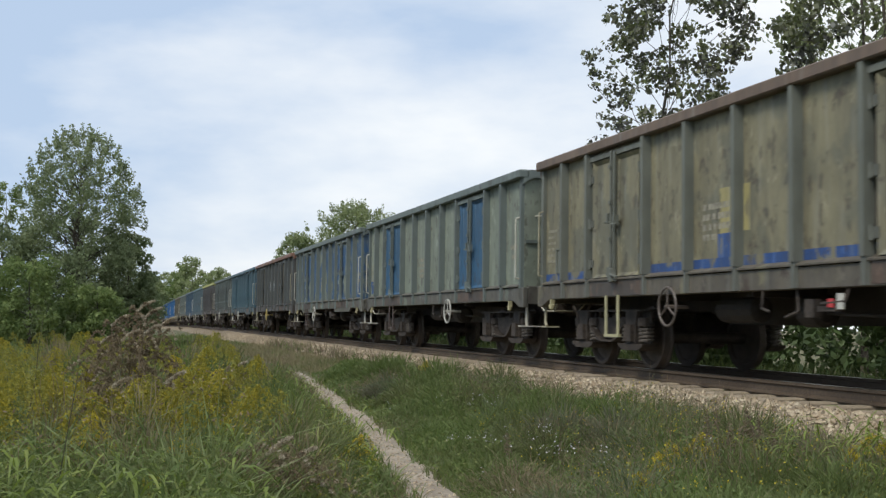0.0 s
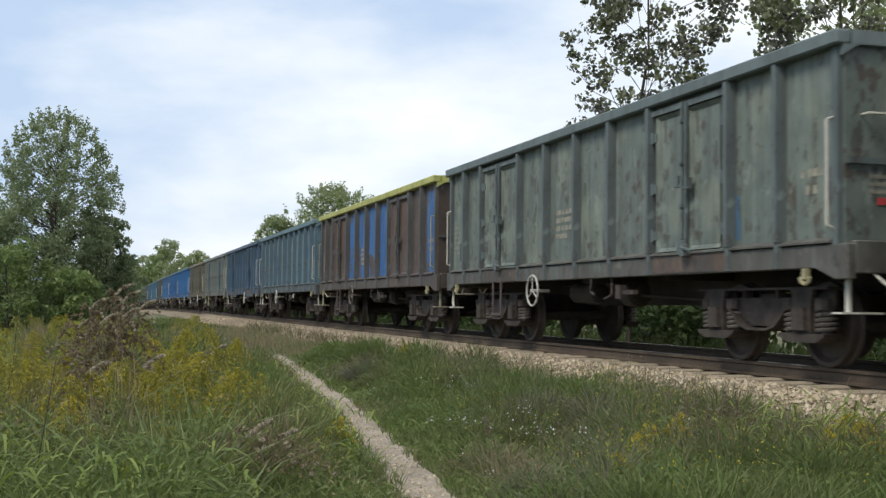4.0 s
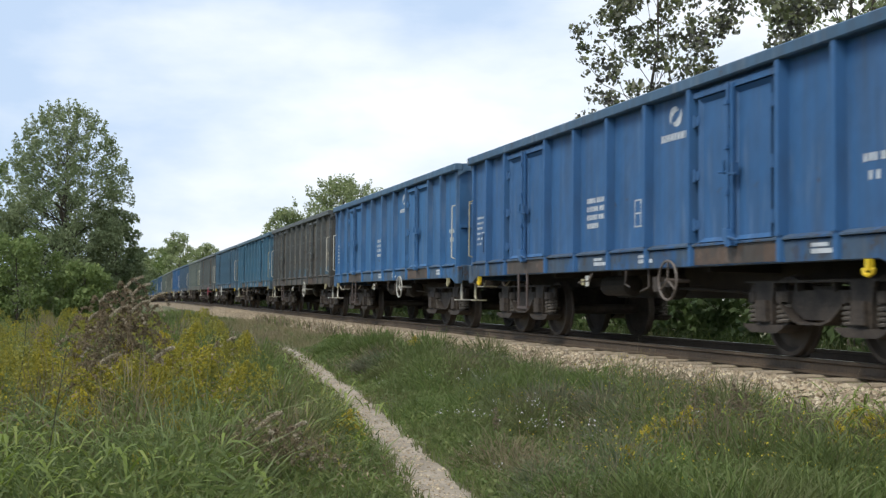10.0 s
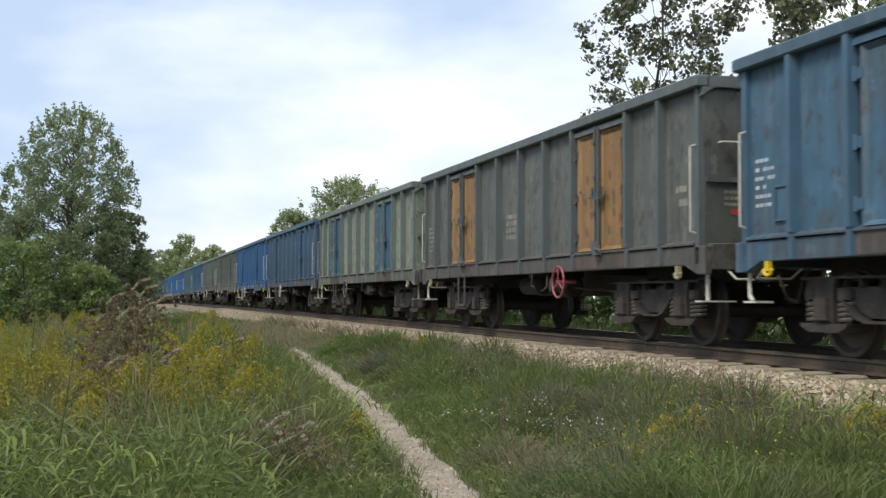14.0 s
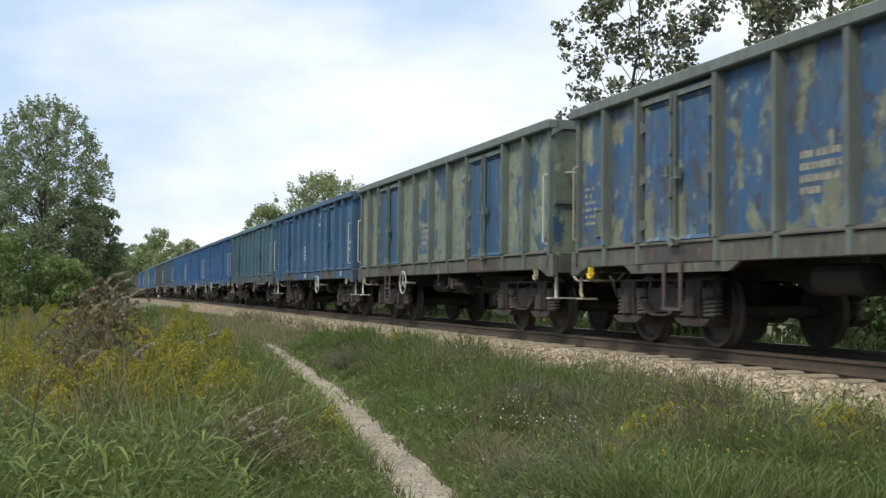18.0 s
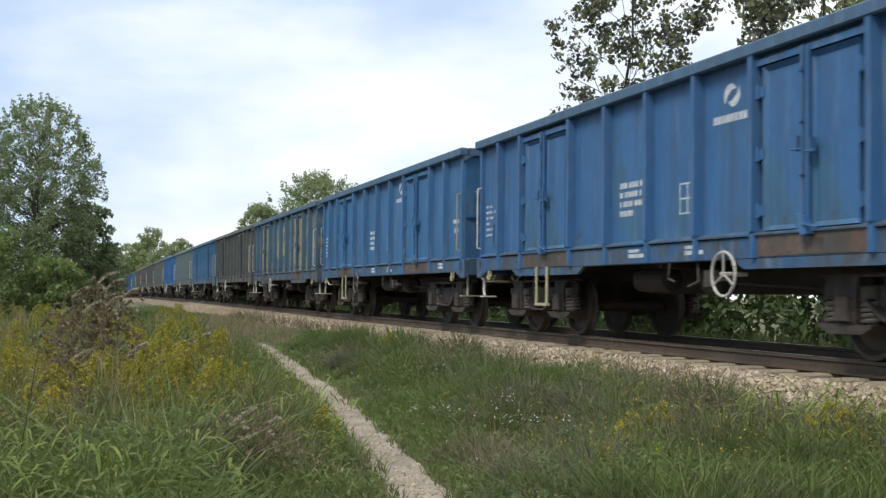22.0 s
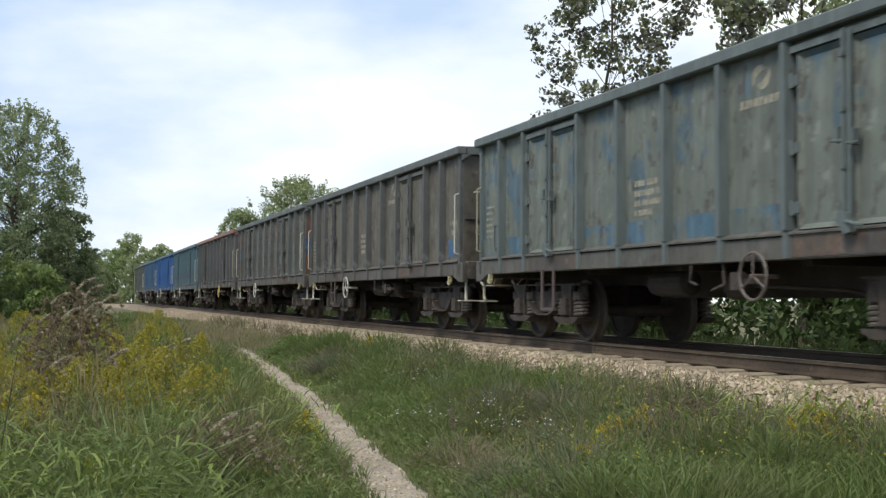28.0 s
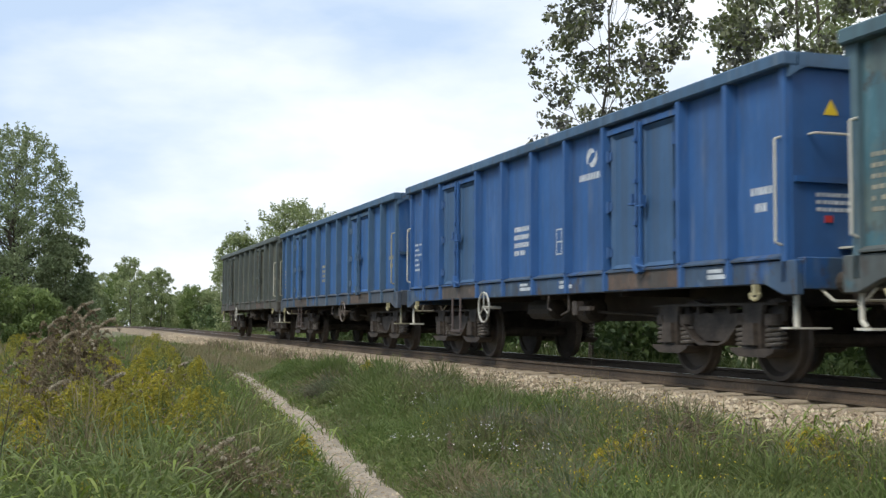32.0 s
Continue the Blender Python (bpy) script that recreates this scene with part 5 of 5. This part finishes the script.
for j, (x, y) in enumerate(((4.28, 13.5), (3.75, 10.0), (2.96, 9.4), (3.4, 8.3))):
    sprigs("white_flowers", 9, lambda rng, x=x, y=y: (x + rng.normal(0, 0.13), y + rng.normal(0, 0.25), 1.0), 0.42, 0.0075, WHITEFLOWER, 80 + j, "small white wild flowers in the grass", "flowers", tuft=5, low=0.75, slim=0.8, top=0.025)
mounds("feathery_herbs", scatter(150, meadow(6.0, 26, 1.3, side=1, patch=0.22), 61, 0.16, 0.42, 0.30, 0.62) + [(4.7 + 0.16 * k, 20.5 - 0.55 * k + 0.5 * (k % 3), 0.4, 0.65) for k in range(8)], FEATHER, 62, "dark green feathery herbs in bushy mounds")
mounds("grey_herbs", scatter(42, meadow(6.5, 24, 1.3, side=1, patch=0.34), 63, 0.15, 0.34, 0.30, 0.6), SAGE, 64, "grey-green wormwood-like herbs in bushy mounds")
mounds("brown_herbs", scatter(70, meadow(6.5, 30, 1.3, side=1, patch=0.30), 65, 0.2, 0.5, 0.35, 0.62), DARKSEED, 66, "brown-purple withering herbs in the meadow", 240, 0.0026, 0.7)
mounds("feathery_herbs", scatter(70, meadow(7.0, 24, 1.2, side=-1, patch=0.1), 67, 0.18, 0.45, 0.4, 0.95), FEATHER, 68, "dark green feathery herbs among goldenrod")
mounds("brown_herbs", scatter(60, meadow(8.0, 28, 1.2, side=-1, patch=0.3), 69, 0.16, 0.4, 0.6, 1.2), DARKSEED, 70, "brown-purple withering herbs among goldenrod", 240, 0.0026, 0.7)
arching("lance_leaves", 1900, lambda rng: (-1.3 + 2.3 * rng.random(), 6.2 + 3.6 * rng.random() ** 1.3, 1.0), 0.24, 0.010, LANCE, 71, "pale green lance-shaped leaves bowing over at the meadow's edge")
arching("lance_leaves", 2600, meadow(8.5, 20, 1.3, side=-1, patch=0.15), 0.20, 0.010, LANCE, 72, "green lance-shaped leaves among goldenrod")
arching("bright_tuft_leaves", 420, lambda rng: (4.3 + 1.3 * rng.random(), 6.4 + 1.6 * rng.random(), 1.0), 0.26, 0.007, LANCE, 73, "bright green grass tufts by the ballast")


def far_side(rng):
    s = 3 + 95 * rng.random() ** 1.5
    p = on_track(s, 2.5 + 3.0 * rng.random())
    return p.x, p.y, 1.0


def shoulder(rng):
    s = 8 + 40 * rng.random()
    if noise.noise(Vector((s * 1.4, 4, 4))) < 0.12:
        return None
    p = on_track(s, -1.55 - 1.0 * rng.random() ** 0.5)
    return p.x, p.y, 0.9


def verge(rng):
    """The strip along the foot of the ballast."""
    y = 13 + 40 * rng.random() ** 1.4
    return track_x(y) - 2.5 - 1.5 * rng.random() ** 1.3, y, 1.0


TAN = island("tan_dry_grass", ((0.27, 0.225, 0.125), (0.21, 0.185, 0.095), (0.33, 0.28, 0.165), (0.17, 0.17, 0.075)))
blades("tan_grass", 16000, verge, 0.20, 0.003, TAN, 56, "short tan dry grass along the foot of the ballast", lean=0.45)
blades("shoulder_weeds", 5000, shoulder, 0.55, 0.0035, DRYGRASS, 51, "sparse dry weeds among the ballast stones", lean=0.35)
blades("shoulder_weeds", 4000, shoulder, 0.45, 0.004, GRASS, 52, "sparse green weeds among the ballast stones", lean=0.4)
blades("verge_grass", 14000, far_side, 0.5, 0.008, GRASS, 44, "rank green grass beyond the rails")


def goldenrod(seed, height, mature):
    """A leafy stem with a nodding plume of yellow flowers."""
    rng = np.random.default_rng(seed)
    root = new("goldenrod")
    tip = Vector((rng.normal(0, 0.10), rng.normal(0, 0.10), height))
    bm = bmesh.new()
    limb(bm, (0, 0, 0), tip, 0.005, 0.002, rng, 3, 0.05)
    part("stem", bm, HERB, root)
    vs, fs = [], []
    for j in range(int(52 * height)):
        f = 0.1 + 0.78 * rng.random()
        p = tip * f
        b = rng.random() * 6.28
        ln, wd = rng.uniform(0.07, 0.15) * (1.2 - 0.5 * f), rng.uniform(0.007, 0.013)
        d, s = Vector((math.cos(b), math.sin(b), 0.3)), Vector((-math.sin(b), math.cos(b), 0))
        n0 = len(vs)
        vs += [p, p + d * ln * 0.5 + s * wd, p + d * ln - Vector((0, 0, ln * 0.45)), p + d * ln * 0.5 - s * wd]
        fs.append((n0, n0 + 1, n0 + 2, n0 + 3))
    mesh_of("foliage", vs, fs, HERB, root)
    vs, fs = [], []
    for j in range(20):
        f, b = (j + rng.random()) / 20, j * 2.4 + rng.normal(0, 0.3)
        root_at = tip * (1 - 0.22 * (1 - f) / height)
        reach, lift = (0.25 - 0.17 * f) * rng.uniform(0.6, 1.3), rng.uniform(0.04, 0.08)
        k = int(62 * mature)
        q = rng.random(k) ** 0.8
        c = np.stack([root_at.x + reach * q * math.cos(b), root_at.y + reach * q * math.sin(b), root_at.z + lift * np.sin(q * 2.6) - 0.12 * q * q], 1) + rng.normal(0, 0.007, (k, 3))
        d, e = rng.normal(0, 0.0055, (k, 3)), rng.normal(0, 0.004, (k, 3))
        n0 = len(vs)
        vs += np.stack([c - d, c + e, c + d, c - e], 1).reshape(-1, 3).tolist()
        fs += (np.arange(k * 4).reshape(-1, 4) + n0).tolist()
    tagged(mesh_of("flower_plume", vs, fs, YELLOW if mature > 1.2 else OCHRE if mature > 0.75 else BUDS, root), kind="stuff")
    return root


def dry_weed(seed, height):
    """A withered brown weed with woolly seed heads."""
    rng = np.random.default_rng(seed)
    root = new("withered_weed")
    bm = bmesh.new()
    tip = Vector((0.16, 0.05, height))
    limb(bm, (0, 0, 0), tip, 0.007, 0.003, rng, 4, 0.06)
    brown, pale = [], []
    for k in range(22):
        f = 0.42 + 0.58 * k / 21
        a = k * 2.4 + rng.normal(0, 0.3)
        r = (0.42 * (1.2 - f) + 0.09) * rng.uniform(0.6, 1.4)
        b = Vector((0.16 * f, 0.05 * f, height * f - 0.08))
        last = b
        for j in range(1, 9):
            q = j / 8
            p = b + Vector((r * q * math.cos(a), r * q * math.sin(a), 0.20 * math.sin(q * 2.2) - 0.10 * q * q))
            rod(bm, last, p, 0.0022, 4)
            last = p
            if j > 2:
                (pale if k % 9 == 0 and j > 5 else brown).append(p)
    for j in range(9):
        pale.append(tip + Vector((0.020 * j, 0.004 * j, 0.022 * j - 0.0012 * j * j)))
    part("stalk", bm, DRYGRASS, root)
    vs, fs = leaf_cloud(rng, brown, [0.022] * len(brown), int(1300 + 2600 * max(0.0, height - 0.6)), 0.011, 0.9, 0.4, 0.45)
    tagged(mesh_of("seed_head", vs, fs, BROWNHEAD, root), kind="stuff")
    vs, fs = leaf_cloud(rng, pale, [0.017] * len(pale), 800, 0.010, 0.9, 0.3, 0.5)
    tagged(mesh_of("seed_fluff", vs, fs, FLUFF, root), kind="stuff")
    vs, fs = leaf_cloud(rng, [(0.08 * g, 0.03, height * g) for g in (0.2, 0.35, 0.5)], [0.14, 0.13, 0.1], 70, 0.04, 1.0, 0.0, 0.25)
    mesh_of("foliage", vs, fs, HERB, root)
    return root


rg = random.Random(7)
kinds = [goldenrod(50 + k, (0.95, 1.1, 1.15, 1.12, 1.05, 1.2, 0.62)[k], (1.4, 0.9, 0.6, 1.0, 1.1, 0.7, 1.6)[k]) for k in range(7)]
spots = []
for i in range(165):
    y = 8.8 + 28 * rg.random() ** 1.3
    x = -y * 0.13 - 0.4 + (path_x(y) - 1.0 - 0.015 * y + y * 0.13 + 0.4) * rg.random() ** 1.05
    spots.append((x, y, rg.choice((1, 2, 3, 5)), 0.12 + 0.3 * rg.random()))
for i in range(44):
    y = 9.0 + 5.0 * rg.random()
    x = -0.12 * y + (1.15 + 0.12 * y) * rg.random()
    spots.append((x, y, rg.choice((3, 3, 4)), 0.35 + 0.25 * rg.random()))
# bright plumes: x, y, height of the flowers
for x, y, top in ((0.97, 9.5, 0.56), (0.63, 10.0, 0.62), (1.28, 14.0, 0.70), (1.22, 14.3, 0.66), (0.57, 8.5, 0.46), (0.66, 8.6, 0.42), (-0.08, 9.0, 0.62), (0.14, 9.6, 0.68), (0.02, 9.4, 0.66), (0.25, 7.0, 0.30), (0.33, 7.1, 0.27), (0.35, 13.0, 0.8), (0.9, 16.5, 0.8), (-0.6, 11.0, 0.75), (1.9, 18.0, 0.5), (1.3, 22.0, 0.6)):
    spots.append((x, y, rg.choice((0, 4)), 0.95 - top))
for x, y, top in ((2.24, 10.6, 0.20), (5.31, 20.0, 0.50), (5.45, 20.2, 0.42), (4.28, 8.0, 0.36), (4.2, 8.15, 0.30), (3.88, 7.8, 0.28), (3.39, 7.2, 0.26), (3.25, 7.1, 0.2), (5.05, 7.1, 0.24), (5.2, 7.2, 0.28), (5.3, 7.45, 0.3), (5.12, 6.9, 0.2), (4.95, 6.9, 0.2)):
    spots.append((x, y, 6, (0.56 if y < 15 else 0.66) - top))
for x, y, k, sunk in spots:
    g = copy_thing(kinds[k], pose(x, y, ground_z(x, y) - sunk, 0, 0, rg.uniform(0, 360)))
    tagged(g, "tall goldenrod with yellow flower plumes in the meadow", "goldenrod", "goldenrod of the meadow")
for t in kinds:
    for o in (*t.children_recursive, t):
        bpy.data.objects.remove(o)
for i, (x, y, h) in enumerate(((0.17, 12.5, 1.45), (-0.08, 12.6, 1.3), (0.40, 12.7, 1.28), (0.26, 12.9, 1.38), (0.02, 12.3, 1.15), (0.22, 12.2, 1.2), (-0.2, 12.9, 1.1), (0.36, 10.5, 0.78), (0.52, 10.7, 0.62), (-0.12, 9.5, 0.78), (0.92, 8.0, 0.42), (1.10, 8.1, 0.34), (0.76, 8.1, 0.36), (1.25, 13.6, 0.75))):
    w = dry_weed(70 + i, h)
    w.location = (x, y, ground_z(x, y))
    tagged(w, "withered brown weed with woolly seed heads in the meadow", "weed", "withered weeds")


def tall_stem(seed, height):
    """A slim dark stem with long bowing leaves, not yet in flower."""
    rng = np.random.default_rng(seed)
    root = new("tall_herb")
    tip = Vector((0.14, 0.05, height))
    bm = bmesh.new()
    limb(bm, (0, 0, 0), tip, 0.0055, 0.002, rng, 5, 0.03)
    part("stem", bm, STEM, root)
    vs, fs = [], []
    for j in range(46):
        f = 0.3 + 0.7 * j / 45
        p, a = tip * f, j * 2.4
        d, w = Vector((math.cos(a), math.sin(a), 0)), Vector((-math.sin(a), math.cos(a), 0)) * 0.006
        ln = 0.15 * (1.25 - 0.75 * f)
        n0 = len(vs)
        vs += [p, p + d * ln * 0.5 + w + Vector((0, 0, ln * 0.35)), p + d * ln + Vector((0, 0, ln * 0.2)), p + d * ln * 0.5 - w + Vector((0, 0, ln * 0.35))]
        fs.append((n0, n0 + 1, n0 + 2, n0 + 3))
    tagged(mesh_of("foliage", vs, fs, FEATHER, root), kind="stuff")
    return root


STEM = plain("dark_herb_stem", (0.05, 0.045, 0.025), 0.8)
for i, (x, y, h) in enumerate(((-0.28, 7.2, 1.0), (-0.62, 10.2, 1.35), (0.05, 11.2, 1.15))):
    w = tall_stem(120 + i, h)
    w.location = (x, y, ground_z(x, y))
    tagged(w, "slim dark-stemmed herb with narrow green leaves in the meadow", "herb", "tall herbs")


def reed(seed, height):
    """A dry grass stalk with a feathery head."""
    rng = np.random.default_rng(seed)
    root = new("dry_grass_stalk")
    tip = Vector((rng.normal(0, 0.06), rng.normal(0, 0.06), height))
    part("stalk", rod(bmesh.new(), (0, 0, 0), tip, 0.0032, 5, 0.002), DRYGRASS, root)
    vs, fs = leaf_cloud(rng, [tip * (1 - 0.035 * k) for k in range(7)], [0.018 + 0.003 * k for k in range(7)], 110, 0.013, 1.6, 0.0, 0.3)
    mesh_of("seed_plume", vs, fs, DRYGRASS, root)
    return root


for i, (x, y, h) in enumerate(((3.95, 7.0, 0.72), (4.02, 7.1, 0.62), (4.2, 7.0, 0.66), (4.28, 7.15, 0.58), (3.88, 7.25, 0.7), (4.4, 7.4, 0.6), (2.9, 8.2, 0.5), (4.12, 7.4, 0.7))):
    w = reed(90 + i, h)
    w.location = (x, y, ground_z(x, y))
    tagged(w, "dry tan grass stalk with a feathery seed head", "grass stalk", "dry grass stalks")


# ---- what moves ----
def motions():
    for k, root in enumerate(wagons):
        mid = middle(k)
        walk(root, [(t, wagon_pose(mid - SPEED * t)) for t in np.linspace(0, 32, 17)])
        for y, ob in zip(WHEELS, wheelsets[k]):
            first = max(0, int(((mid + y - 42) / SPEED) * FPS))
            last = min(960, int(((mid + y - 5) / SPEED) * FPS))
            rows = [(0.0, pose(0, y, 0.46))] if first > 0 else []
            turn = 0.0
            for f in range(first, max(first, last) + 1):
                rows.append((f / FPS, pose(0, y, 0.46, turn)))
                turn -= math.degrees(SPEED / FPS / 0.46)
            if last < 960:
                rows.append((32.0, rows[-1][1]))
            walk(ob, rows)


motions()
